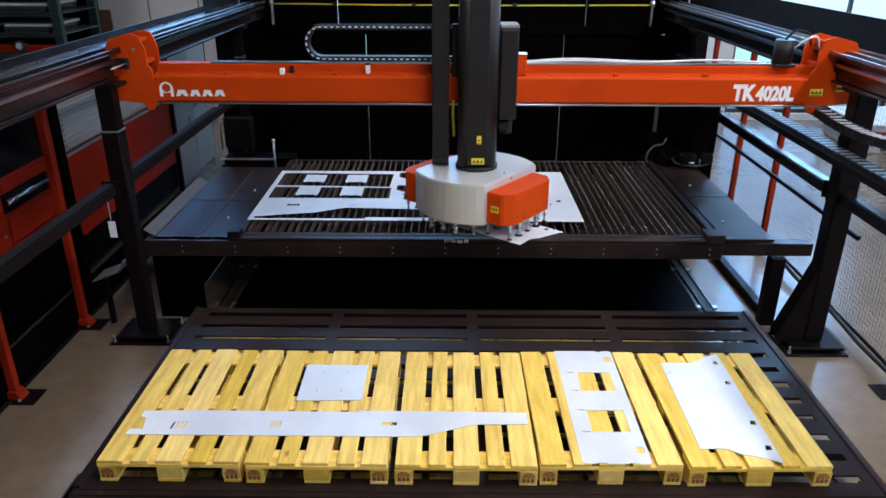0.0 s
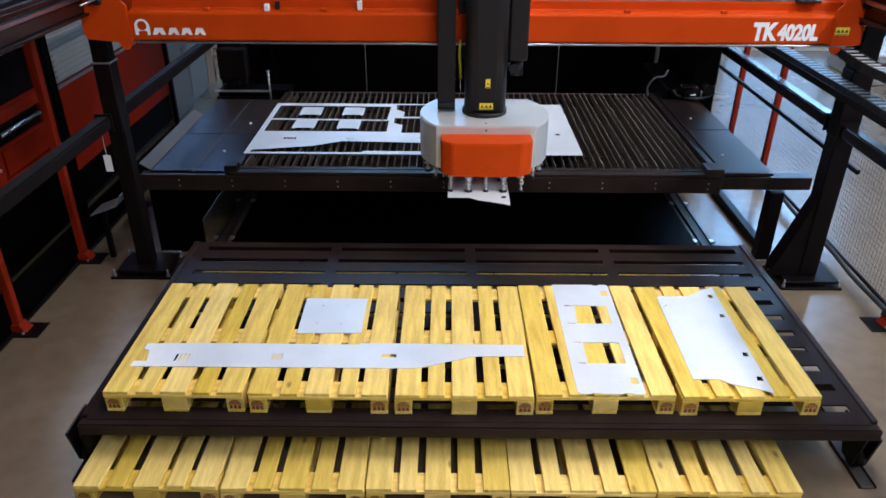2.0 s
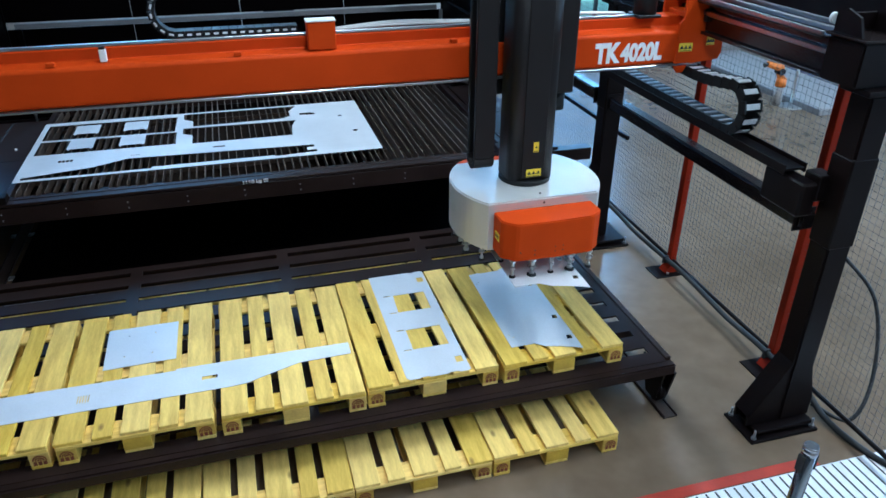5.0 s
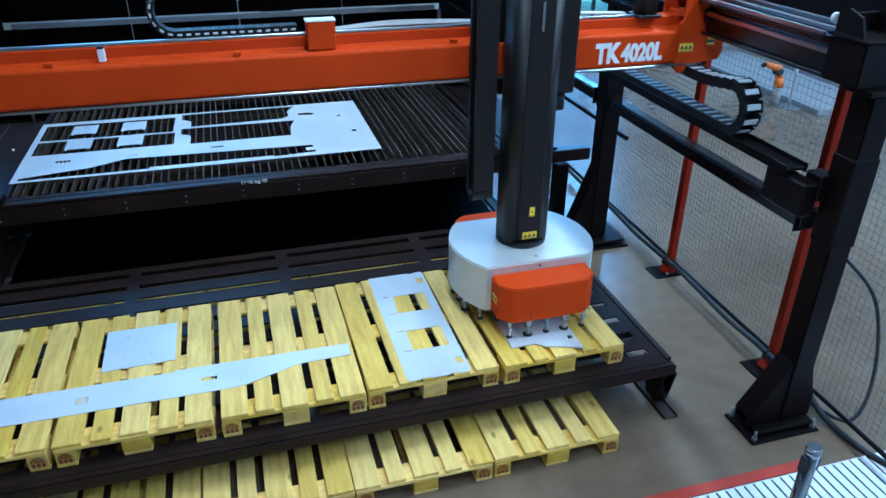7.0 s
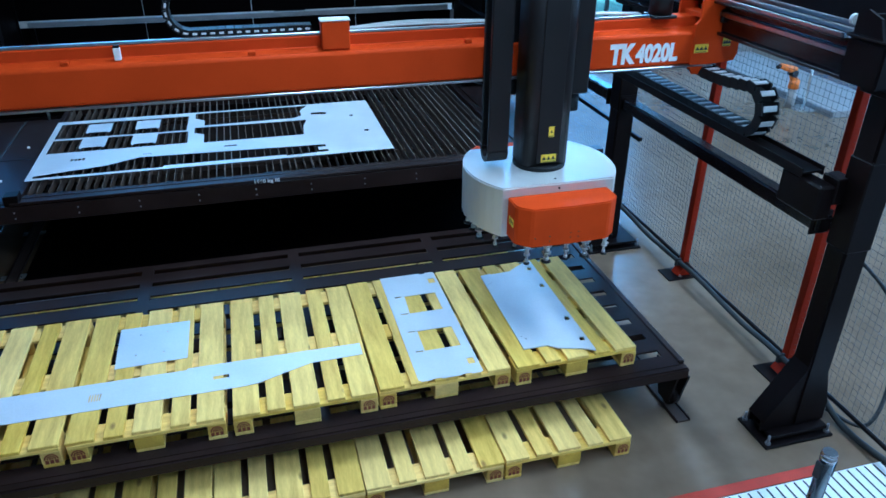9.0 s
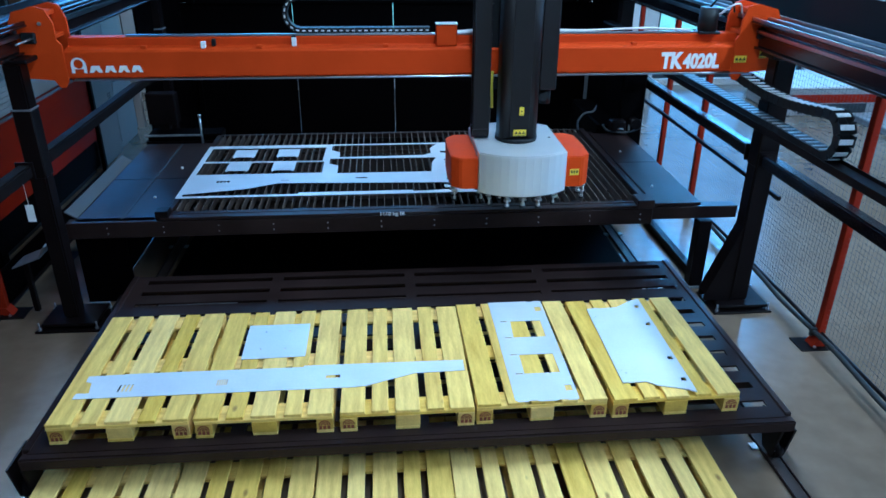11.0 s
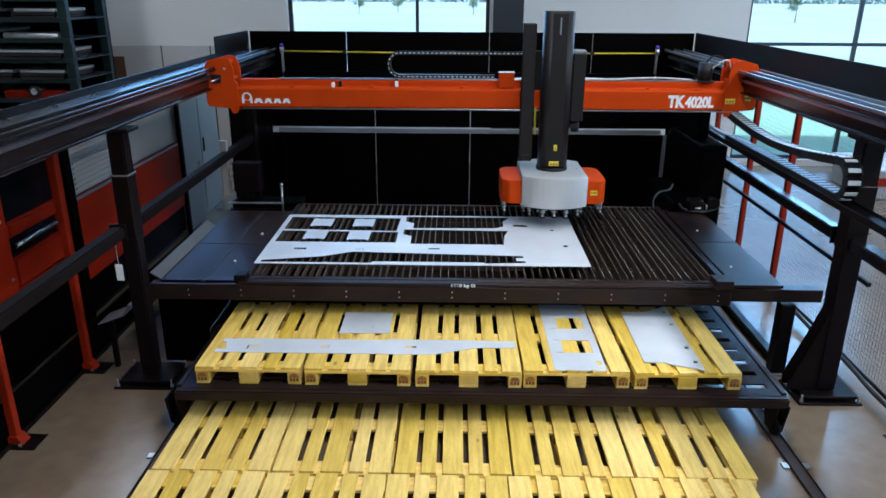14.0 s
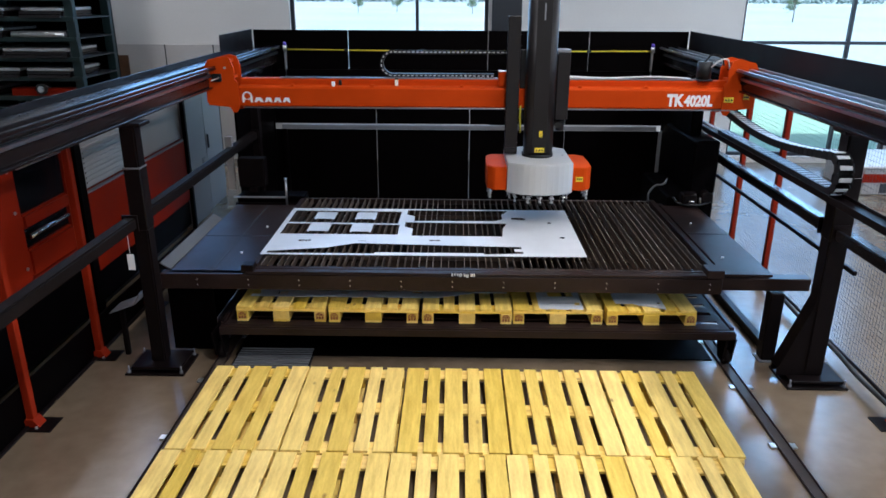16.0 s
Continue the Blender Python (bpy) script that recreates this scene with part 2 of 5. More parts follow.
def cyl(bm, p0, p1, r0, r1=None, n=14, caps=True):
    p0, p1 = Vector(p0), Vector(p1)
    r1 = r0 if r1 is None else r1
    q = (p1 - p0).to_track_quat("Z", "Y")
    rings = []
    for p, r in ((p0, r0), (p1, r1)):
        rings.append([bm.verts.new(p + q @ Vector((r * math.cos(a), r * math.sin(a), 0)))
                      for a in [2 * math.pi * k / n for k in range(n)]])
    for k in range(n):
        f = bm.faces.new((rings[0][k], rings[0][(k + 1) % n], rings[1][(k + 1) % n], rings[1][k]))
        f.smooth = n > 6
    if caps:
        bm.faces.new(rings[0][::-1]), bm.faces.new(rings[1])
    return bm


def C(*args, **kw):
    return cyl(bmesh.new(), *args, **kw)


def sweep(bm, path, r, n=8):
    pts = [Vector(p) for p in path]
    rings = []
    for i, p in enumerate(pts):
        d = (pts[min(i + 1, len(pts) - 1)] - pts[max(i - 1, 0)]).normalized()
        q = d.to_track_quat("Z", "Y")
        rings.append([bm.verts.new(p + q @ Vector((r * math.cos(a), r * math.sin(a), 0)))
                      for a in [2 * math.pi * k / n for k in range(n)]])
    for a, b in zip(rings, rings[1:]):
        for k in range(n):
            bm.faces.new((a[k], a[(k + 1) % n], b[(k + 1) % n], b[k])).smooth = True
    bm.faces.new(rings[0][::-1]), bm.faces.new(rings[-1])
    return bm


def curve_points(keys, n=8):
    """Smooth run through key points."""
    keys = [Vector(k) for k in keys]
    ks = [keys[0] * 2 - keys[1]] + keys + [keys[-1] * 2 - keys[-2]]
    out = []
    for i in range(1, len(ks) - 2):
        a, b, c, d = ks[i - 1:i + 3]
        for j in range(n):
            u = j / n
            out.append(0.5 * (2 * b + (c - a) * u + (2 * a - 5 * b + 4 * c - d) * u * u + (3 * b - a - 3 * c + d) * u ** 3))
    return out + [keys[-1]]


def plate(outline, z0, z1, holes=(), bm=None):
    """A flat plate of any outline, with holes cut through it."""
    bm = bm or bmesh.new()
    loops = [list(outline), *[list(h) for h in holes]]
    edges = []
    for lp in loops:
        vs = [bm.verts.new((x, y, z1)) for x, y in lp]
        edges += [bm.edges.new((vs[i], vs[(i + 1) % len(vs)])) for i in range(len(vs))]
    got = bmesh.ops.triangle_fill(bm, use_beauty=True, use_dissolve=False, edges=edges)
    faces = [g for g in got["geom"] if isinstance(g, bmesh.types.BMFace)]
    ext = bmesh.ops.extrude_face_region(bm, geom=faces)
    bmesh.ops.translate(bm, verts=[g for g in ext["geom"] if isinstance(g, bmesh.types.BMVert)], vec=(0, 0, z0 - z1))
    return bm


def disc_loop(x, y, r, n=10):
    return [(x + r * math.cos(2 * math.pi * k / n), y + r * math.sin(2 * math.pi * k / n)) for k in range(n)]


def prism_x(bm, prof, x0, x1):
    """A profile in y and z, drawn along x."""
    a = [bm.verts.new((x0, y, z)) for y, z in prof]
    b = [bm.verts.new((x1, y, z)) for y, z in prof]
    n = len(prof)
    for k in range(n):
        bm.faces.new((a[k], a[(k + 1) % n], b[(k + 1) % n], b[k]))
    bm.faces.new(a[::-1]), bm.faces.new(b)
    return bm


def prism_y(bm, prof, y0, y1):
    """A profile in x and z, drawn along y."""
    a = [bm.verts.new((x, y0, z)) for x, z in prof]
    b = [bm.verts.new((x, y1, z)) for x, z in prof]
    n = len(prof)
    for k in range(n):
        bm.faces.new((a[k], a[(k + 1) % n], b[(k + 1) % n], b[k]))
    bm.faces.new(a[::-1]), bm.faces.new(b)
    return bm


def lettering(name, text, size, m, parent, material, label="", squeeze=1.0, shear=0.0, bold=0.0035):
    cu = bpy.data.curves.new(name, "FONT")
    cu.body, cu.size, cu.extrude, cu.shear, cu.offset = text, size, 0.001, shear, bold * size / 0.1
    tmp = bpy.data.objects.new(name, cu)
    scene.collection.objects.link(tmp)
    me = bpy.data.meshes.new_from_object(tmp.evaluated_get(bpy.context.evaluated_depsgraph_get()))
    bpy.data.objects.remove(tmp)
    me.transform(Matrix.Diagonal((squeeze, 1, 1, 1)))
    me.materials.clear()
    me.materials.append(material)
    return part(name, me, None, parent, label, m)

# ------------------------------------------------------------------ hall
HX0, HX1, HY0, HY1, HZ = -12.0, 13.0, -7.0, 14.0, 7.5
setting("floor", B(HX0, HX1, HY0, HY1, -0.2, 0.0), FLOOR, "polished grey-brown concrete hall floor", "floor")
setting("ceiling", B(HX0, HX1, HY0, HY1, HZ, HZ + 0.2), CEIL, "grey hall ceiling", "ceiling")
setting("wall_west", B(HX0 - 0.3, HX0, HY0, HY1, 0, HZ), WALLM, "pale grey hall wall", "wall")
# long opening added out of view to house the east lamp
bm = bmesh.new()
box(bm, HX1, HX1 + 0.3, HY0, -3.5, 0, HZ)
box(bm, HX1, HX1 + 0.3, 8.3, HY1, 0, HZ)
box(bm, HX1, HX1 + 0.3, -3.5, 8.3, 0, 1.7)
box(bm, HX1, HX1 + 0.3, -3.5, 8.3, 5.1, HZ)
setting("wall_east", bm, WALLM, "pale grey hall wall with a long unseen opening added for light", "wall")
setting("wall_south", B(HX0, HX1, HY0 - 0.3, HY0, 0, HZ), WALLM, "pale grey hall wall", "wall")
bm = bmesh.new()
W1X0, W1X1, W1Z0 = -3.14, 0.59, 1.0
W2X0, W2X1 = 5.33, 8.45
WTOP = 7.2
W3X0, W3X1, W3Z0 = -7.6, -3.9, 3.12
box(bm, HX0, W3X0, HY1, HY1 + 0.35, 0, HZ)
box(bm, W3X0, W3X1, HY1, HY1 + 0.35, 0, W3Z0)
box(bm, W3X0, W3X1, HY1, HY1 + 0.35, WTOP, HZ)
box(bm, W3X1, W1X0, HY1, HY1 + 0.35, 0, HZ)
box(bm, W1X1, W2X0, HY1, HY1 + 0.35, 0, HZ)
box(bm, W2X1, HX1, HY1, HY1 + 0.35, 0, HZ)
box(bm, W1X0, W1X1, HY1, HY1 + 0.35, 0, W1Z0)
box(bm, W1X0, W1X1, HY1, HY1 + 0.35, WTOP, HZ)
box(bm, W2X0, W2X1, HY1, HY1 + 0.35, WTOP, HZ)
box(bm, W2X0, W2X1, HY1, HY1 + 0.35, 0, 0.12)
setting("wall_north", bm, WALLM, "pale hall wall with tall glazing", "wall")
setting("wall_cladding", B(HX0, W1X0 - 0.25, HY1 - 0.06, HY1, 0, 2.2, bevel=0.004), WALLD,
        "grey lower cladding of the hall wall", "cladding")
setting("wall_pillar", B(W1X1 + 0.06, 1.2, HY1 - 0.12, HY1 + 0.02, 0, HZ), FRAMEM, "dark pillar beside the window", "pillar")


def window(name, x0, x1, z0, z1, mullions, transoms):
    w = thing(name, "tall dark-framed window onto grass", "window", pose(x0, HY1 + 0.1, z0), kind="structure")
    wx, wz, f = x1 - x0, z1 - z0, 0.07
    for a in ((0, wx, 0, f), (0, wx, wz - f, wz), (0, f, f, wz - f), (wx - f, wx, f, wz - f)):
        part("window_frame", B(a[0], a[1], 0, 0.1, a[2], a[3], bevel=0.006), FRAMEM, w)
    xs = [f, *[m - x0 for m in mullions], wx - f]
    zs = [f, *[t - z0 for t in transoms], wz - f]
    for m in xs[1:-1]:
        part("mullion", B(m - 0.03, m + 0.03, 0.005, 0.095, f, wz - f, bevel=0.005), FRAMEM, w)
    for t in zs[1:-1]:
        for a, b in zip(xs, xs[1:]):
            part("transom", B(a + 0.03, b - 0.03, 0.01, 0.09, t - 0.03, t + 0.03, bevel=0.005), FRAMEM, w)
    for a, b in zip(xs, xs[1:]):
        for c, d in zip(zs, zs[1:]):
            p = part("pane", B(a + 0.025, b - 0.025, 0.045, 0.053, c + 0.025, d - 0.025), GLASS, w)
            p.visible_shadow = False


window("window_1", W1X0, W1X1, W1Z0, WTOP, [-0.75], [])
window("window_3", W3X0, W3X1, W3Z0, WTOP, [-5.75], [])
window("window_2", W2X0, W2X1, 0.12, WTOP, [7.4], [2.28])

# grass, far hedge, trees and road beyond the glazing
setting("ground", B(-400, 400, HY1 + 0.35, 600, -0.35, -0.15), GRASS, "mown grass outside the hall", "grass")
setting("far_field", B(-400, 400, 31, 560, -0.15, -0.10), FIELD, "pale gravel ground beyond the grass", "ground")
setting("ground_east", B(HX1 + 0.3, 400, -300, HY1 + 0.35, -0.35, -0.16), GRASS, "mown grass beside the hall", "grass")


def tree(x, y, h):
    rnd = random.Random(int(x * 31 + y))
    t = thing("tree", "young leafy tree standing on the lawn", "tree", pose(x, y, -0.15), "trees on the lawn")
    bm = bmesh.new()
    sweep(bm, [(0, 0, 0), (0.03, 0, h * 0.3), (0.0, 0.04, h * 0.62), (0.05, 0, h * 0.9)], h * 0.018, 7)
    tips = []
    for k in range(11):
        a, z = rnd.uniform(0, 6.3), h * rnd.uniform(0.35, 0.75)
        r = h * rnd.uniform(0.14, 0.28)
        tip = (r * math.cos(a), r * math.sin(a), z + h * rnd.uniform(0.1, 0.22))
        cyl(bm, (0.02, 0, z), tip, h * 0.008, h * 0.002, n=5)
        tips.append(tip)
    part("trunk", bm, BARK, t)
    verts, faces = [], []
    for tip in tips + [(0, 0, h * 0.9)]:
        for _ in range(70):
            c = Vector(tip) + Vector([rnd.gauss(0, h * 0.075) for _ in range(3)])
            e = Euler([rnd.uniform(0, 6.3) for _ in range(3)]).to_matrix()
            s = h * 0.028
            i = len(verts)
            verts += [c + e @ Vector(v) for v in ((-s, 0, 0), (0, -s * 0.5, 0), (s, 0, 0), (0, s * 0.5, s * 0.2))]
            faces.append((i, i + 1, i + 2, i + 3))
    me = bpy.data.meshes.new("crown")
    me.from_pydata(verts, [], faces)
    me.materials.append(LEAF)
    part("crown", me, LEAF, t)


for tx, ty, th in ((-14, 108, 2.3), (-9.0, 115, 2.5), (2.2, 106, 2.2), (37, 84, 3.2), (17.5, 76, 2.6), (60, 92, 3.4)):
    tree(tx, ty, th)
rnd = random.Random(5)
verts, faces = [], []
for k in range(5200):
    x = rnd.uniform(-120, 220)
    top = 1.0 + 1.4 * noise.noise((x * 0.11, 3, 0)) + 0.8 * noise.noise((x * 0.5, 8, 0))
    c = Vector((x, 210 + rnd.uniform(-4, 4), rnd.uniform(-0.1, max(0.3, top * 1.6))))
    e = Euler([rnd.uniform(0, 6.3) for _ in range(3)]).to_matrix()
    i = len(verts)
    verts += [c + e @ Vector(v) for v in ((-0.5, 0, 0), (0, -0.3, 0), (0.5, 0, 0), (0, 0.3, 0.1))]
    faces.append((i, i + 1, i + 2, i + 3))
me = bpy.data.meshes.new("far_hedge")
me.from_pydata(verts, [], faces)
me.materials.append(HEDGE)
tagged(part("far_hedge", me, HEDGE), "row of bushes far off beyond the lawn", "hedge", "", "stuff")

# long lamps under the ceiling
for lx, ly in ((0.8, -1.5), (0.8, 3.4), (0.8, 8.4), (5.2, -1.5), (5.2, 3.4), (5.2, 8.4), (-6.0, 10.6)):
    lamp = thing("ceiling_light", "long white ceiling lamp hung over the machine", "lamp", pose(lx, ly, 6.4), "ceiling lamps")
    part("housing", B(-0.16, 0.16, -1.6, 1.6, 0.02, 0.1, bevel=0.01), GREYCAB, lamp)
    part("diffuser", B(-0.13, 0.13, -1.55, 1.55, 0.0, 0.016), LAMPG, lamp)
    for sy in (-1.2, 1.2):
        part("wire", C((0, sy, 0.1), (0, sy, 1.1), 0.004, n=5), STEEL, lamp)
    area_lamp("ceiling_lamp", pose(lx, ly, 6.39), 0.28, 3.1, {-1.5: 36, 3.4: 52, 8.4: 26, 10.6: 34}[ly] * (1.65 if lx > 4 else 0.8), (1.0, 0.955, 0.885))

# ------------------------------------------------------------------ portal frame of the loader
XL, XR = -2.70, 3.07
YN, YF = 1.2, 10.6


def runway(name, x, s, tall_from, y_near):
    r = thing(name, "dark steel runway beam with bright guide rails", "runway beam", pose(x, y_near, 2.2), "runway beams")
    L = YF - y_near
    part("web", B(-0.08, 0.08, 0, L, 0.02, 0.2, bevel=0.006), RUNWAY, r)
    part("lower_flange", B(-0.11, 0.11, 0, L, 0.0, 0.02, bevel=0.003), RUNWAY, r)
    a, b = sorted((-0.17 * s, 0.25 * s))
    part("ledge", B(a, b, 0, L, 0.2, 0.215, bevel=0.003), RUNWAY, r)
    for xx, w in ((-0.15, 0.012), (-0.02, 0.018), (0.11, 0.014))[:3 if s > 0 else 2]:
        part("guide_rail", B(xx * s - w, xx * s + w, 0.01, L - 0.01, 0.215, 0.24, bevel=0.004), RAILM if s > 0 else RUNWAY, r)
    xi = -0.08 * s
    part("side_rail", B(*sorted((xi, xi - 0.03 * s)), 0.01, L - 0.01, 0.12, 0.15, bevel=0.004), RAILM, r)
    y0 = tall_from - y_near
    px = sorted((0.25 * s, 0.262 * s))
    if y0 > 0:
        part("lip", B(*px, 0, y0, 0.19, 0.265, bevel=0.002), BLACK, r)
    part("guard_plate", B(*px, max(0, y0), L, 0.19, 0.46, bevel=0.002), BLACK, r)
    n = int(L / 0.6)
    bm = bmesh.new()
    for k in range(n):
        for o in (0, 0.09):
            cyl(bm, (0.16 * s, 0.3 + k * 0.6 + o, 0.215), (0.16 * s, 0.3 + k * 0.6 + o, 0.225), 0.011, n=6)
    tagged(part("bolts", bm, INK, r), kind="stuff")
    return r


runway("runway_beam", XL, -1, 9.1, YN)
runway("runway_beam", XR, 1, 0, 3.05)
eb = thing("runway_end_stop", "black end block with a bracket on the near post", "end stop", pose(XR, 2.80, 2.204))
part("block", B(-0.13, 0.30, 0.0, 0.246, 0.0, 0.225, bevel=0.01, seg=2), BLACK, eb)
part("top_plate", B(-0.15, 0.32, -0.02, 0.246, 0.226, 0.24, bevel=0.003), RUNWAY, eb)
for xx in (-0.12, 0.10):
    bm = bmesh.new()
    prism_x(bm, [(0.04, 0.241), (0.23, 0.241), (0.23, 0.34), (0.17, 0.36), (0.08, 0.33)], xx, xx + 0.016)
    part("bracket", bm, BLACK, eb)
part("bracket_web", B(-0.103, 0.099, 0.20, 0.215, 0.242, 0.33, bevel=0.003), BLACK, eb)
part("buffer", C((-0.112, 0.236, 0.30), (-0.112, 0.26, 0.30), 0.028, n=12), GCABLE, eb, "pale rubber buffer")
part("handle", sweep(bmesh.new(), curve_points([(0.12, 0.06, 0.33), (0.17, 0.05, 0.40), (0.24, 0.05, 0.40), (0.28, 0.06, 0.241)]), 0.012, 7), BLACK, eb)


def post(x, y, s, label, flare, h0, base=(-0.26, 0.26, -0.2, 0.2), flare_out=0.0):
    p = thing("gantry_post", label, "post", pose(x, y, 0), "posts of the portal frame")
    bx0, bx1, by0, by1 = base
    part("base_plate", B(*base, 0.0, 0.02, bevel=0.004), BLACK, p)
    part("foot_plate", B(bx0 + 0.05, bx1 - 0.03, by0 + 0.03, by1 - 0.03, 0.045, 0.07, bevel=0.004), BLACK, p)
    hx, hy = (0.08, 0.075) if s > 0 else (0.063, 0.068)
    part("shaft", B(-hx, hx, -hy, hy, 0.07, h0, bevel=0.012, seg=2), BLACK, p)
    part("sleeve", B(-hx - 0.005, hx + 0.005, -hy - 0.005, hy + 0.005, 1.30, h0 - 0.34, bevel=0.008), BLACK, p)
    if s < 0:
        part("sleeve_edge", B(-hx - 0.008, hx + 0.008, -hy - 0.008, hy + 0.008, h0 - 0.345, h0 - 0.333), DUCT, p)
    part("head_plate", B(-0.13, 0.13, -0.1, 0.1, h0, 2.2, bevel=0.004), BLACK, p)
    if flare:
        for yy in (-0.062, 0.048):
            bm = bmesh.new()
            prof = [(-s * 0.07, 0.07), (-s * 0.31, 0.07), (-s * 0.31, 0.14), (-s * 0.07, flare)]
            prism_y(bm, prof if s < 0 else prof[::-1], yy, yy + 0.014)
            part("gusset", bm, BLACK, p)
        bm = bmesh.new()
        prism_y(bm, [(-s * 0.31, 0.138), (-s * 0.30, 0.15), (-s * 0.07, flare + 0.012), (-s * 0.07, flare)], -0.07, 0.07)
        part("gusset_web", bm, BLACK, p)
    if flare_out:
        for yy in (-0.062, 0.048):
            bm = bmesh.new()
            prism_y(bm, [(s * 0.075, 0.07), (s * 0.15, 0.07), (s * 0.15, 0.20), (s * 0.075, flare_out)], yy, yy + 0.014)
            part("gusset", bm, BLACK, p)
        part("gusset_web", B(*sorted((s * 0.08, s * 0.145)), -0.047, 0.047, 0.071, 0.2, bevel=0.004), BLACK, p)
    for bx in (bx0 + 0.03, bx1 - 0.03):
        for by in (by0 + 0.03, by1 - 0.03):
            bm = C((bx, by, 0.02), (bx, by, 0.085), 0.008, n=8)
            cyl(bm, (bx, by, 0.02), (bx, by, 0.036), 0.017, n=6)
            part("anchor_bolt", bm, DUCT, p)
    return p


post(XL + 0.07, 5.55, -1, "black steel post of the portal frame bolted to the floor", 0, 2.17)
post(XR + 0.03, 5.45, 1, "black steel post with a flared gusset foot", 0.78, 2.17)
post(XR + 0.06, 2.85, 1, "black steel post with a flared foot near the barrier", 0.52, 2.17, (-0.32, 0.17, -0.16, 0.13), 0.48)
post(XL + 0.02, 2.6, -1, "black steel post of the portal frame bolted to the floor", 0, 2.17)
post(XL + 0.02, 9.4, -1, "black steel post of the portal frame bolted to the floor", 0, 2.17)
post(XR, 9.2, 1, "black steel post with a flared gusset foot", 0.5, 2.17)


def side_rail(x, y0, y1):
    r = thing("side_rail", "black square tube rail between the posts", "rail", pose(x, y0, 1.33), "side rails")
    part("tube", B(-0.05, 0.05, 0, y1 - y0, 0, 0.1, bevel=0.012, seg=2), RUNWAY if x > 0 else MATTE, r)
    for yy in (0.04, y1 - y0 - 0.04):
        part("end_plate", B(-0.065, 0.065, yy - 0.006, yy + 0.006, -0.02, 0.12), BLACK, r)
    return r


side_rail(XL + 0.02, 1.0, 5.47)
side_rail(XL + 0.02, 5.63, 9.32)
side_rail(XR, 2.98, 5.37)
side_rail(XR, 5.53, 9.12)
r = thing("low_rail", "thin black rail along the fence", "rail", pose(3.39, 5.56, 0.93), "side rails")
part("tube", B(-0.018, 0.018, 0, 4.74, 0, 0.04, bevel=0.006), BLACK, r)
r = thing("sill_beam", "black beam on the floor between the bed legs", "beam", pose(2.93, 5.95, 0.0))
part("tube", B(-0.04, 0.04, 0, 2.0, 0, 0.08, bevel=0.006), BLACK, r)

# black panels that close the back of the cell
seams = (XL - 0.01, -1.19, 0.2, 1.62, XR - 0.02)
seams2 = (XL - 0.24, -1.57, 0.45, 1.9, XR + 0.24)
back = thing("back_panel_wall", "black sheet panels closing the back of the loader", "panel wall", pose(0, YF, 0), kind="structure")
for a, b in zip(seams, seams[1:]):
    part("panel", B(a + 0.004, b - 0.004, 0, 0.03, 0.08, 1.22, bevel=0.002), PANEL, back)
    part("panel", B(a + 0.004, b - 0.004, 0, 0.03, 1.31, 1.98, bevel=0.002), PANEL, back)
for a, b in zip(seams2, seams2[1:]):
    part("panel", B(a + 0.004, b - 0.004, 0.005, 0.035, 1.985, 2.65, bevel=0.002), PANEL, back)
part("cross_rail", B(XL + 0.1, XR - 0.1, -0.05, 0.03, 1.235, 1.295, bevel=0.004), DUCT, back, "pale grey cross rail")
part("top_rail", B(XL + 0.1, XR - 0.1, -0.06, -0.002, 1.98, 2.10, bevel=0.004), PANEL, back)
for xx in (XL + 0.14, XR - 0.025):
    part("stay", B(xx - 0.03, xx + 0.03, -0.06, -0.004, 0, 1.23, bevel=0.004), DUCT if xx > 0 else PANEL, back)
for x0, yy in ((XL - 0.03, 8.6), (XR, 9.3)):
    p = thing("cell_screen", "black sheet screen beside the machine", "screen", pose(x0, yy, 0), "cell screens")
    part("sheet", B(-0.015, 0.015, 0.12, YF - yy - 0.05, 0.3, 2.18, bevel=0.003), PANEL, p)
    part("upright", B(-0.03, 0.03, YF - yy - 0.04, YF - yy, 0.0, 2.18, bevel=0.004), PANEL, p)
cord = thing("signal_cable", "yellow cable strung along the back panels", "cable", pose(0, YF - 0.018, 2.38))
part("cable", sweep(bmesh.new(), [(XL + 0.2, 0, 0), (-1, 0, -0.012), (1, 0, -0.012), (XR - 0.25, 0, 0)], 0.011, 6), YCABLE, cord)
for xx in (-1.6, -0.5, 0.9, 1.9):
    part("cable_clip", B(xx - 0.03, xx + 0.03, -0.02, 0.022, -0.03, 0.015, bevel=0.004), CHAINP, cord)
for xx in (XL + 0.22, XR - 0.27):
    s = thing("limit_sensor", "steel sensor with a violet cap at the end of the runway", "sensor", pose(xx, YF - 0.03, 2.24), "limit sensors")
    part("bracket", B(-0.012, 0.012, -0.03, 0.034, -0.24, 0.12, bevel=0.003), STEEL, s)
    part("head", C((0, -0.02, 0.12), (0, -0.02, 0.2), 0.03, n=10), STEEL, s)
    part("cap", C((0, -0.02, 0.2), (0, -0.02, 0.245), 0.028, 0.02, n=10), PURPLE, s)

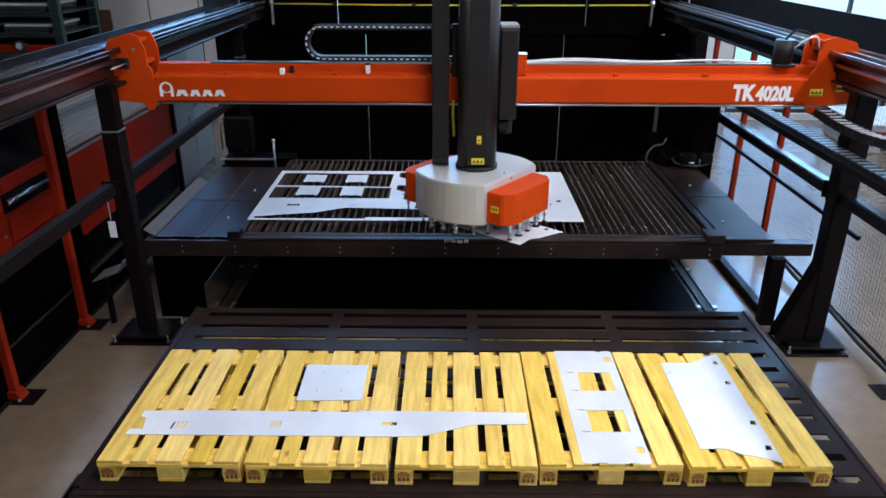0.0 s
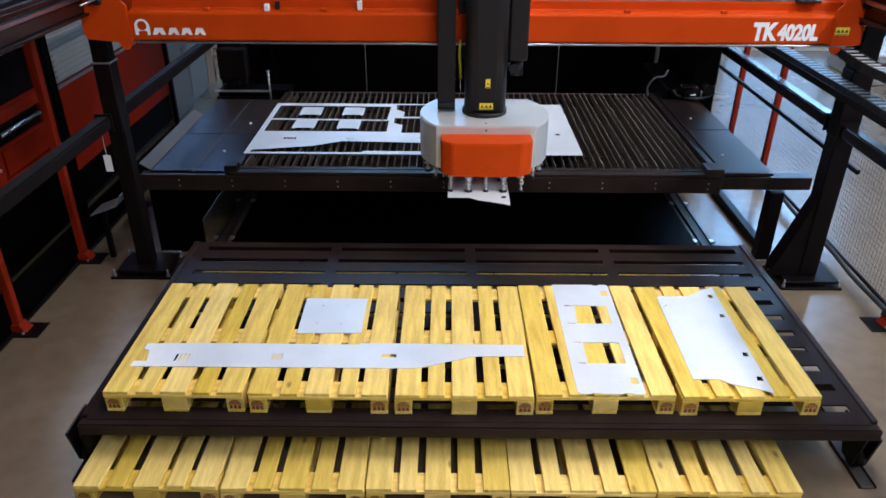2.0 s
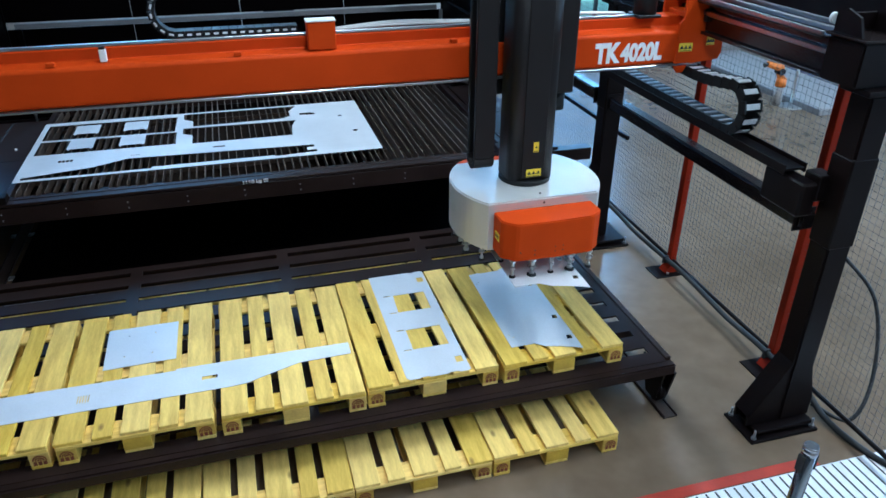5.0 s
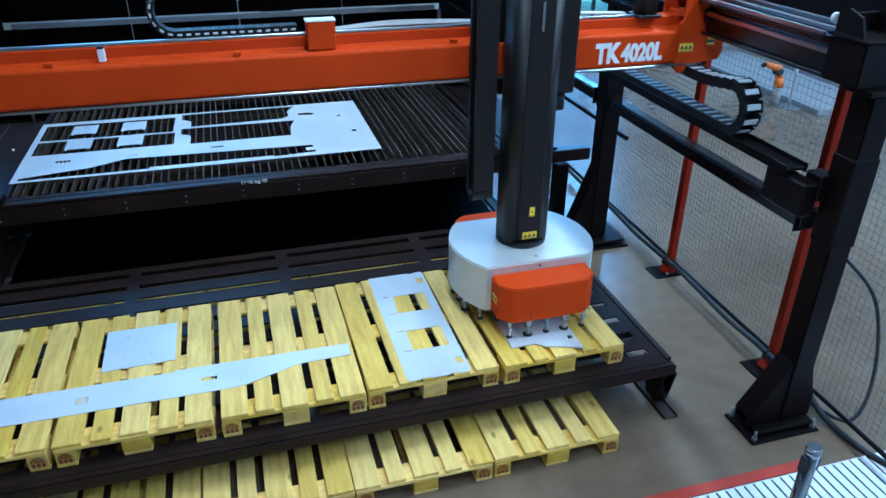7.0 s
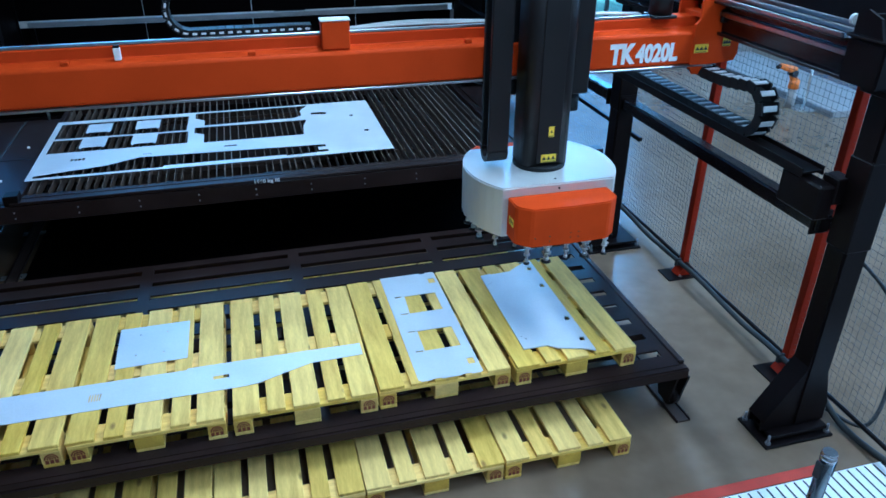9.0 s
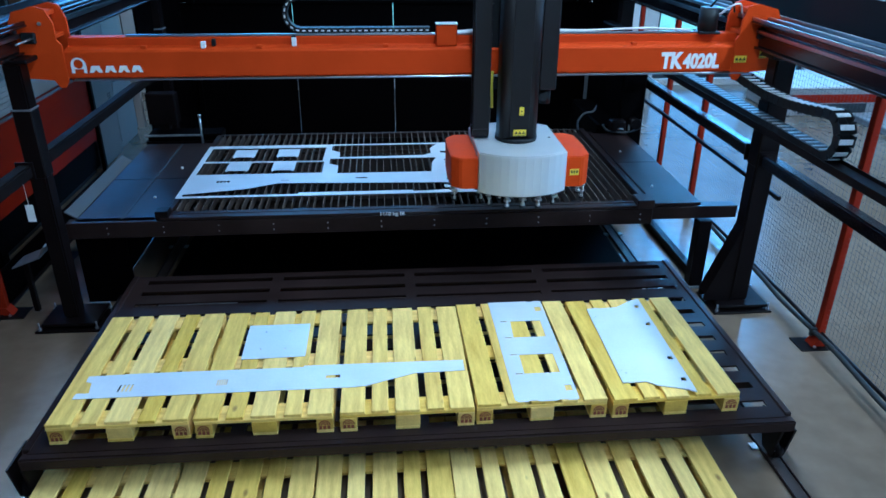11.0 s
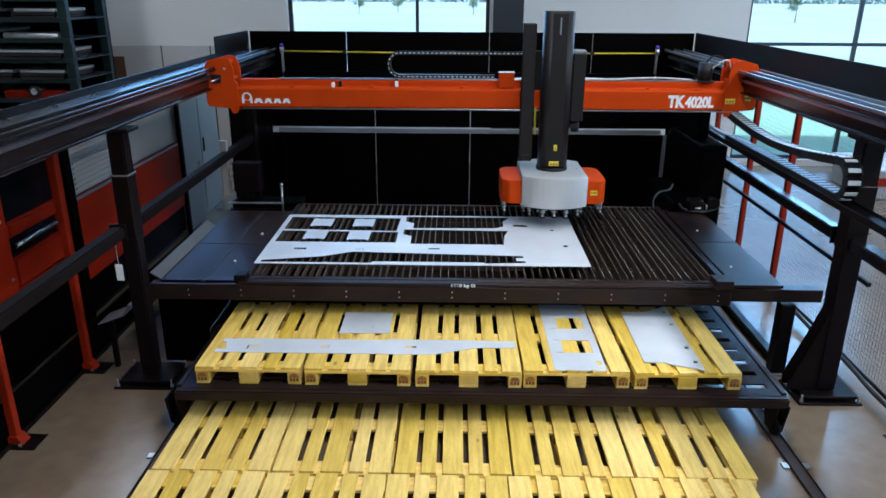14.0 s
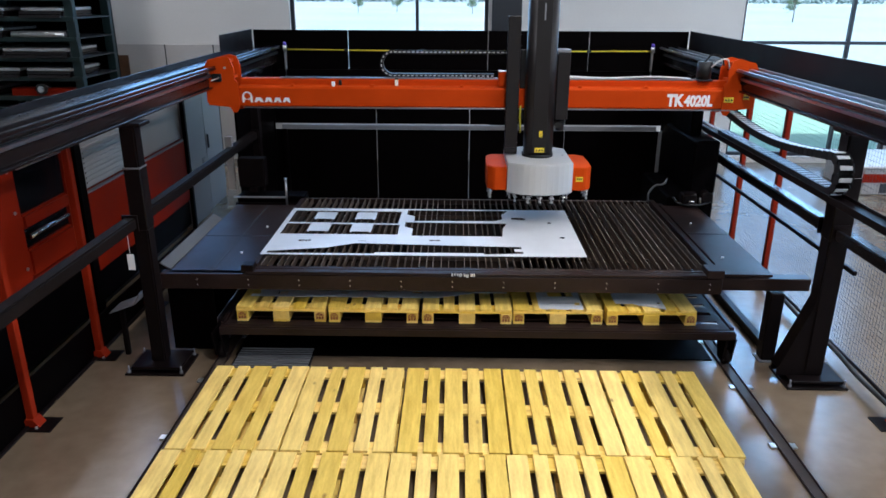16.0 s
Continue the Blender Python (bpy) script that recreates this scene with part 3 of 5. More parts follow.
# ------------------------------------------------------------------ cutting table
TX0, TX1, TY0, TY1, TZ = -1.84, 2.34, 5.74, 8.14, 0.875
bed = thing("cutting_bed", "black steel bed frame under the cutting grate", "machine bed", pose(0, TY0, 0))
part("front_beam", B(-2.63, 2.36, 0.0, 0.10, 0.67, 0.815, bevel=0.006), TRAYP, bed)
part("front_ledge", B(-1.86, 2.36, -0.004, 0.07, 0.822, 0.845, bevel=0.004), TRAYP, bed)
part("right_arm", B(2.36, 3.14, 0.02, 0.14, 0.70, 0.815, bevel=0.006), TRAYP, bed)
part("rear_beam", B(-2.63, 3.0, 2.34, 2.46, 0.60, 0.8, bevel=0.006), BLACK, bed)
bm = bmesh.new()
for k in range(11):
    for z in (0.715, 0.765):
        cyl(bm, (-2.3 + k * 0.455, 0.001, z), (-2.3 + k * 0.455, -0.004, z), 0.006, n=6)
tagged(part("rivets", bm, STEEL, bed), kind="stuff")
for lx, ly in ((2.875, 0.08), (2.875, 2.3), (-2.5, 0.45), (-2.5, 2.3)):
    part("leg", B(lx - 0.062, lx + 0.062, ly - 0.06, ly + 0.06, 0.012, 0.67, bevel=0.008), BLACK, bed)
    part("foot_plate", B(lx - 0.085, lx + 0.085, ly - 0.085, ly + 0.085, 0.0, 0.012, bevel=0.002), DUCT, bed)
part("wing_plate", B(-2.57, -1.87, 0.03, 2.2, 0.79, 0.815, bevel=0.003), TRAYP, bed)
part("wing_plate", B(2.38, 2.80, 0.03, 2.2, 0.825, 0.85, bevel=0.003), TRAYP, bed)
bm = bmesh.new()
prism_y(bm, [(-2.665, 0.875), (-2.655, 0.88), (-2.565, 0.822), (-2.575, 0.815)], 0.1, 1.62)
part("side_flange", bm, FLANGE, bed, "grey sloping sheet flange")
part("wing_seam", B(-2.56, -1.88, 1.05, 1.06, 0.816, 0.819), INK, bed)
part("wing_seam", B(-2.20, -2.18, 0.05, 2.18, 0.816, 0.819), INK, bed)
part("wing_seam", B(2.39, 2.79, 1.15, 1.16, 0.851, 0.854), INK, bed)
for sx, sy in ((-2.05, 0.55), (-2.0, 1.35)):
    part("stud", C((sx, sy, 0.815), (sx, sy, 0.83), 0.012, n=8), WHITEP, bed)
for sx, sy in ((2.5, 0.45), (2.52, 1.5)):
    part("stud", C((sx, sy, 0.85), (sx, sy, 0.862), 0.012, n=8), WHITEP, bed)
part("rear_bar", B(-2.60, -1.97, 2.20, 2.23, 0.895, 0.912, bevel=0.003), STEEL, bed, "pale steel bar at the rear of the bed")
part("rear_bar", B(-2.60, -1.90, 2.16, 2.19, 0.73, 0.75, bevel=0.003), STEEL, bed)
part("rear_stud", C((-1.98, 2.215, 0.80), (-1.98, 2.215, 1.105), 0.012, n=8), STEEL, bed)
part("stud_tip", C((-1.98, 2.215, 1.106), (-1.98, 2.215, 1.135), 0.018, n=8), STEEL, bed)
part("rear_box", B(-2.60, -1.8, 2.34, 2.6, 0.801, 0.88, bevel=0.008), PANEL, bed)
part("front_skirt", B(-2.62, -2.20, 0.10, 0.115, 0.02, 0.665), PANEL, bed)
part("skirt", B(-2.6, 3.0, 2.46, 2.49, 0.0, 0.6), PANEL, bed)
# black sheet laid on the floor in place of the bed's deep shade
part("drip_pan", B(-2.03, 2.37, 0.02, 2.4, 0.0, 0.01, bevel=0.002), PANEL, bed, "black sheet standing in for the shade under the bed")
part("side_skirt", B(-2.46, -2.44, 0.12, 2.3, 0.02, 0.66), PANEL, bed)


grate = thing("cutting_grate", "scorched slat grate in a black frame", "grate", pose(TX0, TY0 + 0.07, 0))
GW, GD = TX1 - TX0, TY1 - TY0 - 0.07
part("frame", B(0, GW, 0, 0.05, 0.72, 0.85, bevel=0.005), TRAYP, grate)
part("frame", B(0, GW, GD - 0.05, GD, 0.72, 0.85, bevel=0.005), TRAYP, grate)
part("frame", B(0, 0.05, 0.05, GD - 0.05, 0.72, 0.86, bevel=0.005), TRAYP, grate)
part("frame", B(GW - 0.06, GW, 0.05, GD - 0.05, 0.72, 0.875, bevel=0.005), TRAYP, grate)
part("corner_block", B(GW - 0.13, GW + 0.02, -0.09, 0.08, 0.82, 0.90, bevel=0.006), TRAYP, grate)
part("corner_block", B(-0.06, 0.05, -0.07, 0.04, 0.82, 0.90, bevel=0.006), BLACK, grate)
for k in range(10):
    part("comb_block", B(0.3 + k * 0.4, 0.37 + k * 0.4, 0.05, 0.075, 0.80, 0.85), BLACK, grate)
part("cross_bar", B(0.05, GW - 0.06, 0.075, 0.083, 0.825, 0.84), SLATM, grate)
part("cross_bar", B(0.05, GW - 0.06, 0.45, 0.46, 0.77, 0.80), SLATM, grate)
part("cross_bar", B(0.05, GW - 0.06, 1.8, 1.81, 0.77, 0.80), SLATM, grate)
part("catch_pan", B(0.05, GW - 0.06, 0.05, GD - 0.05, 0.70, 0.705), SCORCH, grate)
# one serrated slat, shared by all
bm = bmesh.new()
teeth = 34
y0, y1 = 0.06, GD - 0.06
low = [bm.verts.new((0, y0 + (y1 - y0) * k / (2 * teeth), 0.80)) for k in range(2 * teeth + 1)]
top = [bm.verts.new((0, y0 + (y1 - y0) * k / (2 * teeth), TZ - (0.012 if k % 2 else 0.0))) for k in range(2 * teeth + 1)]
low2 = [bm.verts.new(v.co + Vector((0.0035, 0, 0))) for v in low]
top2 = [bm.verts.new(v.co + Vector((0.0035, 0, 0))) for v in top]
for k in range(2 * teeth):
    bm.faces.new((low[k], low[k + 1], top[k + 1], top[k]))
    bm.faces.new((low2[k + 1], low2[k], top2[k], top2[k + 1]))
    bm.faces.new((top[k], top[k + 1], top2[k + 1], top2[k])).material_index = 1
bm.faces.new((low[0], top[0], top2[0], low2[0])).material_index = 1
slat = mesh_of("slat", bm, SLATM)
slat.materials.append(SLATTOP)
rnd = random.Random(3)
NSLAT = 60
for k in range(NSLAT):
    x = 0.09 + (GW - 0.20) * k / (NSLAT - 1)
    part("slat", slat, SLATM, grate, "", pose(x + rnd.uniform(-0.002, 0.002), 0, rnd.uniform(-0.003, 0.0), 0, rnd.uniform(-0.8, 0.8), rnd.uniform(-0.05, 0.05)))
lettering("load_note", "1660 kg !!!", 0.04, pose(TX0 + 1.80, -0.007, 0.819, 90), bed, WHITEP, "white load note on the ledge", 1.25)

# sheet skeleton left from cutting, on the grate
sk = thing("cut_sheet", "bare steel sheet with parts cut out, lying on the grate", "metal sheet", pose(-1.82, 6.095, TZ + 0.002))
cut = [
    [(0.05, 0.99), (1.215, 0.96), (1.23, 1.40), (0.05, 1.42)],
    [(0.05, 0.60), (1.235, 0.60), (1.235, 0.93), (0.05, 0.95)],
    [(1.29, 1.46), (2.40, 1.46), (2.32, 1.30), (2.32, 1.14), (2.24, 1.08), (1.38, 1.06), (1.38, 1.22), (1.29, 1.30)],
    [(1.29, 1.02), (2.36, 1.0), (2.31, 0.82), (2.29, 0.57), (1.38, 0.57), (1.38, 0.80), (1.29, 0.86)],
    [(0.05, 0.09), (0.58, 0.20), (0.85, 0.335), (2.45, 0.26), (2.45, 0.20), (2.38, 0.20), (2.38, 0.13), (2.46, 0.13),
     (2.46, 0.075), (2.09, 0.05), (2.09, 0.075), (1.06, 0.075), (1.06, 0.04), (0.05, 0.04)],
    [(1.56, 0.415), (1.67, 0.415), (1.67, 0.45), (1.56, 0.45)],
    [(2.42, 1.15), (2.56, 1.13), (2.58, 1.18), (2.52, 1.21), (2.42, 1.21)],
    disc_loop(2.81, 1.03, 0.024, 6), disc_loop(2.885, 0.55, 0.03, 5),
]
cut += [[(0.28 + k * 0.031, 0.375), (0.304 + k * 0.031, 0.375), (0.304 + k * 0.031, 0.43), (0.28 + k * 0.031, 0.43)] for k in range(4)]
cut += [[(0.87 + k * 0.02, 0.39), (0.88 + k * 0.02, 0.39), (0.88 + k * 0.02, 0.42), (0.87 + k * 0.02, 0.42)] for k in range(4)]
part("sheet", plate([(0, 0), (3.04, 0), (3.04, 1.50), (0, 1.50)], 0, 0.003, cut), SHEET, sk)
for tx, ty in ((0.30, 1.07), (0.74, 1.07), (0.30, 0.655), (0.74, 0.645)):
    c = thing("cut_tab", "small steel plate resting on the grate", "metal plate", pose(-1.82 + tx, 6.095 + ty, TZ + 0.002), "cut tabs")
    part("sheet", plate([(0, 0.05), (0.015, 0.02), (0.03, 0.05), (0.19, 0.05), (0.205, 0.02), (0.22, 0.05), (0.22, 0.29), (0, 0.29)], 0, 0.003), SHEET, c)

# floor grille behind the pallets
g = thing("floor_grille", "slatted steel grille on the floor", "grille", pose(-2.0, 5.5, 0))
for k in range(9):
    part("bar", B(0, 0.68, k * 0.045, k * 0.045 + 0.018, 0.0, 0.02, bevel=0.002), DUCT, g)
part("grille_frame", B(-0.02, 0.70, -0.01, 0.42, 0.0, 0.004), BLACK, g)
gt = thing("drip_chute", "grey bent sheet chute below the bed", "chute", pose(-2.95, 5.76, 0))
bm = bmesh.new()
prism_y(bm, [(-0.14, 0.46), (0.10, 0.55), (0.16, 0.65), (0.15, 0.66), (0.09, 0.56), (-0.14, 0.47)], -0.12, 0.12)
part("chute", bm, DUCT, gt)
part("stand", B(-0.1, -0.06, -0.02, 0.02, 0, 0.475), BLACK, gt)

# ------------------------------------------------------------------ pallets and their tray
TRAY_Y, TRAY_Z = 3.14, 0.378


def tray():
    t = thing("pallet_tray", "dark slotted steel tray that carries five pallets on wheels", "rolling tray", pose(0, TRAY_Y, 0))
    cols = [(-1.96 + k * 1.10, -0.945 + k * 1.10) for k in range(4)]
    cols[-1] = (cols[-1][0], 2.375)
    holes = []
    for r in range(11):
        y = 0.14 + r * 0.192
        for a, b in cols:
            holes.append([(a, y), (b, y), (b, y + 0.062), (a, y + 0.062)])
    part("deck", plate([(-2.06, 0.03), (2.44, 0.03), (2.44, 2.2), (-2.06, 2.2)], TRAY_Z - 0.012, TRAY_Z, holes), TRAYP, t)
    part("front_beam", B(-2.10, 2.485, -0.02, 0.05, TRAY_Z - 0.085, TRAY_Z - 0.004, bevel=0.012, seg=2), TRAYP, t)
    part("rear_beam", B(-2.07, 2.45, 2.16, 2.215, TRAY_Z - 0.08, TRAY_Z - 0.014, bevel=0.006), TRAYP, t)
    for a in (-2.10, 2.44):
        part("side_beam", B(a, a + 0.045, 0.05, 2.2, TRAY_Z - 0.08, TRAY_Z + 0.012, bevel=0.006), TRAYP, t)
    for k in range(7):
        part("joist", B(-2.05, 2.43, 0.09 + k * 0.32, 0.12 + k * 0.32, TRAY_Z - 0.075, TRAY_Z - 0.0125), TRAYP, t)
    for sx in (-2.06, 2.52):
        for sy in (0.10, 1.9):
            for o in (-0.045, 0.032):
                bm = bmesh.new()
                prism_x(bm, [(sy - 0.12, TRAY_Z - 0.07), (sy + 0.14, TRAY_Z - 0.07), (sy + 0.05, 0.06), (sy - 0.06, 0.06)], sx - 0.07 + o, sx - 0.057 + o)
                part("wheel_fork", bm, BLACK, t)
    return t


def tray_wheels(t):
    ws = []
    for sx in (-2.1225, 2.4575):
        for sy in (0.10, 1.9):
            bm = bmesh.new()
            cyl(bm, (-0.026, 0, 0), (0.026, 0, 0), 0.075, n=20)
            w = part("wheel", bm, BLACK, t, "", pose(sx, sy, 0.092))
            b2 = bmesh.new()
            cyl(b2, (-0.031, 0, 0), (0.031, 0, 0), 0.028, n=10)
            for k in range(5):
                a = 2 * math.pi * k / 5
                cyl(b2, (-0.029, 0.05 * math.cos(a), 0.05 * math.sin(a)), (0.029, 0.05 * math.cos(a), 0.05 * math.sin(a)), 0.008, n=6)
            part("hub", b2, STEEL, w)
            ws.append(w)
    return ws


# floor rails for the tray
for rx in (-2.1225, 2.4575):
    r = thing("floor_rail", "dark steel floor rail for the tray wheels", "rail", pose(rx, 3.05, 0), "floor rails")
    part("track", B(-0.04, 0.04, 0, 4.9, 0.0, 0.012, bevel=0.002), TRACKM, r)
    for o in (-0.05, 0.04):
        part("flange", B(o, o + 0.01, 0, 4.9, 0.0, 0.022, bevel=0.002), TRAYP, r)
    for k in range(5):
        part("clamp", B(-0.10, -0.052, 0.5 + k * 0.85, 0.56 + k * 0.85, 0.0, 0.014, bevel=0.003), STEEL, r)
        part("clamp", B(0.052, 0.10, 0.5 + k * 0.85, 0.56 + k * 0.85, 0.0, 0.014, bevel=0.003), STEEL, r)

BOARDS = {}


def board(w, l, h, material):
    """A board with its length along local y, lying with its underside at 0."""
    key = (w, l, h, material.name)
    if key not in BOARDS:
        BOARDS[key] = mesh_of("board", B(-w / 2, w / 2, -l / 2, l / 2, 0, h, bevel=0.003), material)
    return BOARDS[key]


bm = bmesh.new()
box(bm, -0.05, 0.05, -0.0725, 0.0725, 0, 0.078, bevel=0.003)
BLOCK_S = mesh_of("block", bm, BLOCKW)
BLOCK_L = mesh_of("block", B(-0.0725, 0.0725, -0.0725, 0.0725, 0, 0.078, bevel=0.003), BLOCKW)
bm = bmesh.new()
for k in range(3):
    r0 = 0.036 - k * 0.012
    ring = [(r0 * math.cos(a), r0 * math.sin(a)) for a in [math.pi * j / 8 for j in range(9)]]
    ring2 = [((r0 - 0.008) * math.cos(a), (r0 - 0.008) * math.sin(a)) for a in [math.pi * j / 8 for j in range(9)]]
    for j in range(8):
        bm.faces.new([bm.verts.new((p[0], 0, p[1])) for p in (ring[j], ring[j + 1], ring2[j + 1], ring2[j])])
for xx in (-0.024, 0.0, 0.024):
    bm.faces.new([bm.verts.new(v) for v in ((xx - 0.009, 0, -0.03), (xx + 0.009, 0, -0.03), (xx + 0.009, 0, -0.004), (xx - 0.009, 0, -0.004))])
STAMP_ME = mesh_of("stamp", bm, STAMP)


def pallet(m, group, rnd, label, wood):
    """Flat wooden pallet 0.8 by 1.2 m, 0.144 high, local origin at its front left foot."""
    p = thing("pallet", label, "pallet", m, group)
    j = lambda a: rnd.uniform(-a, a)
    for x in (0.05, 0.4, 0.75):
        w = 0.1 if x != 0.4 else 0.145
        part("bottom_board", board(w, 1.2, 0.022, wood), wood, p, "", pose(x, 0.6 + j(0.003), 0))
        for y in (0.0725, 0.6, 1.1275):
            part("block", BLOCK_S if x != 0.4 else BLOCK_L, BLOCKW, p, "", pose(x + j(0.002), y + j(0.002), 0.022))
    for y in (0.0725, 0.6, 1.1275):
        part("cross_board", board(0.145, 0.8, 0.022, wood), wood, p, "", pose(0.4 + j(0.003), y + j(0.003), 0.10, 0, 0, 90))
    for x, w in ((0.0725, 0.145), (0.236, 0.1), (0.4, 0.145), (0.564, 0.1), (0.7275, 0.145)):
        part("deck_board", board(w, 1.2, 0.022, wood), wood, p, "", pose(x + j(0.004), 0.6 + j(0.004), 0.122 + j(0.0005), 0, 0, j(0.2)))
    for x in (0.05, 0.75):
        part("stamp", STAMP_ME, STAMP, p, "", pose(x, -0.0035, 0.058))
    return p


rnd = random.Random(11)
TRAY_PALLETS = []
for px, py, rz in ((-1.963, 3.238, 0.0), (-1.133, 3.233, -0.1), (-0.292, 3.230, -0.1), (0.523, 3.240, 0.4), (1.358, 3.235, 0.9)):
    base = pose(px, py, TRAY_Z, 0, 0, rz)
    TRAY_PALLETS.append((pallet(base, "pallets on the tray", rnd, "fresh yellow pine pallet standing on the slotted tray", WOOD), base))
for row, y in ((0, 4.100), (1, 2.885)):
    for k in range(5):
        pallet(pose(-2.045 - 0.02 * row + k * (0.820, 0.812)[row] + rnd.uniform(-0.005, 0.005), y + rnd.uniform(-0.006, 0.006), 0, 0, 0, rnd.uniform(-0.2, 0.2)),
               "pallets on the floor", rnd, "pine pallet lying empty on the floor, brighter light put into its colour", LITWOOD)

PZ = TRAY_Z + 0.1455
CARGO = []


def cargo(name, label, outline, holes, m):
    t = thing(name, label, "metal sheet", m)
    part("sheet", plate(outline, 0, 0.003, holes), SHEET, t)
    CARGO.append((t, m.copy()))
    return t


slits = [[(0.24 + k * 0.024, 0.055), (0.252 + k * 0.024, 0.055), (0.255 + k * 0.024, 0.125), (0.243 + k * 0.024, 0.125)] for k in range(4)]
slits += [[(0.83 + k * 0.014, 0.075), (0.837 + k * 0.014, 0.075), (0.839 + k * 0.014, 0.14), (0.832 + k * 0.014, 0.14)] for k in range(5)]
cargo("long_strip", "long narrow cut steel strip lying across three pallets",
      [(0.02, 0.23), (0.35, 0.24), (1.35, 0.235), (1.355, 0.25), (2.06, 0.247), (2.38, 0.243), (2.38, 0.128), (2.06, 0.12), (1.75, 0.008), (1.67, 0),
       (0, 0), (0.005, 0.052), (0.08, 0.052), (0.06, 0.16), (0.022, 0.175)],
      slits + [[(1.50, 0.103), (1.59, 0.105), (1.59, 0.138), (1.50, 0.136)]], pose(-1.893, 3.470, PZ))
cargo("square_plate", "square cut steel plate lying on a pallet",
      [(0, 0), (0.413, 0.012), (0.415, 0.42), (-0.005, 0.42)],
      [disc_loop(x, y, 0.006, 6) for x, y in ((0.12, 0.33), (0.28, 0.33), (0.11, 0.11), (0.27, 0.11))], pose(-0.956, 3.822, PZ))
cargo("window_panel", "cut steel panel with two square openings on a pallet",
      [(0, 0.02), (0.02, 0), (0.08, 0), (0.08, 0.008), (0.14, 0.008), (0.14, 0), (0.26, 0), (0.26, 0.008), (0.32, 0.008), (0.32, 0), (0.375, 0.0), (0.392, 0.01),
       (0.396, 1.19), (0.38, 1.202), (0.33, 1.202), (0.33, 1.192), (0.29, 1.192), (0.29, 1.202), (0, 1.20)],
      [[(0.108, 0.71), (0.335, 0.71), (0.338, 0.926), (0.12, 0.926)], [(0.105, 0.284), (0.337, 0.284), (0.335, 0.50), (0.108, 0.50)],
       [(0.33, 1.055), (0.375, 1.055), (0.378, 1.117), (0.33, 1.117)], [(0.328, 0.09), (0.372, 0.09), (0.374, 0.15), (0.33, 0.15)],
       [(0.05, 0.919), (0.10, 0.919), (0.10, 0.93), (0.05, 0.93)], [(0.05, 0.706), (0.10, 0.706), (0.10, 0.716), (0.05, 0.716)],
       [(0.05, 0.495), (0.095, 0.495), (0.095, 0.505), (0.05, 0.505)], [(0.05, 0.28), (0.095, 0.28), (0.095, 0.29), (0.05, 0.29)]],
      pose(0.757, 3.246, PZ))
IRREGULAR = [(0.0, 0.123), (0.153, 0.125), (0.212, 0.08), (0.294, 0.057), (0.386, 0.024), (0.429, 0.0), (0.432, 0.06), (0.441, 1.161),
             (0.38, 1.135), (0.33, 1.106), (0.236, 1.042), (0.10, 1.035), (0.08, 1.045), (0.013, 1.032)]
IRR_HOLES = [[(x - 0.018, y - 0.02), (x + 0.018, y - 0.022), (x + 0.02, y + 0.018), (x - 0.008, y + 0.022)] for x, y in
             ((0.39, 1.045), (0.392, 0.80), (0.393, 0.372), (0.392, 0.135))]
IRR_HOLES += [disc_loop(x, y, 0.006, 6) for x, y in ((0.03, 0.9), (0.05, 0.92), (0.03, 0.25), (0.05, 0.22))]
IRR_M = pose(1.456, 3.262, PZ)
cargo("irregular_panel", "irregular cut steel panel lying on a pallet", IRREGULAR, IRR_HOLES, IRR_M)
held = thing("held_panel", "irregular cut steel panel carried by the suction gripper", "metal sheet", pose(1.456, 3.262, PZ + 0.005))
part("sheet", plate(IRREGULAR, 0, 0.003, IRR_HOLES), SHEET, held)

# ------------------------------------------------------------------ gantry
gantry = thing("gantry_beam", "orange-red crossbeam with white lettering running on the runways", "gantry beam", pose(0, 5.7, 0))
bm = bmesh.new()
prism_x(bm, [(0.0, 2.03), (0.0, 2.212), (0.014, 2.226), (0.115, 2.236), (0.115, 2.30), (0.24, 2.30), (0.24, 2.018), (0.012, 2.018)], -2.32, 2.98)
bmesh.ops.bevel(bm, geom=bm.edges[:], offset=0.005, segments=1, affect="EDGES", clamp_overlap=True)
part("beam", bm, RED, gantry)
part("lower_guide", B(-2.28, 2.92, -0.012, 0.03, 2.003, 2.017, bevel=0.003), RAILM, gantry, "bright steel guide strip")
part("upper_guide", B(-1.9, 2.7, 0.125, 0.15, 2.301, 2.318, bevel=0.003), RAILM, gantry)


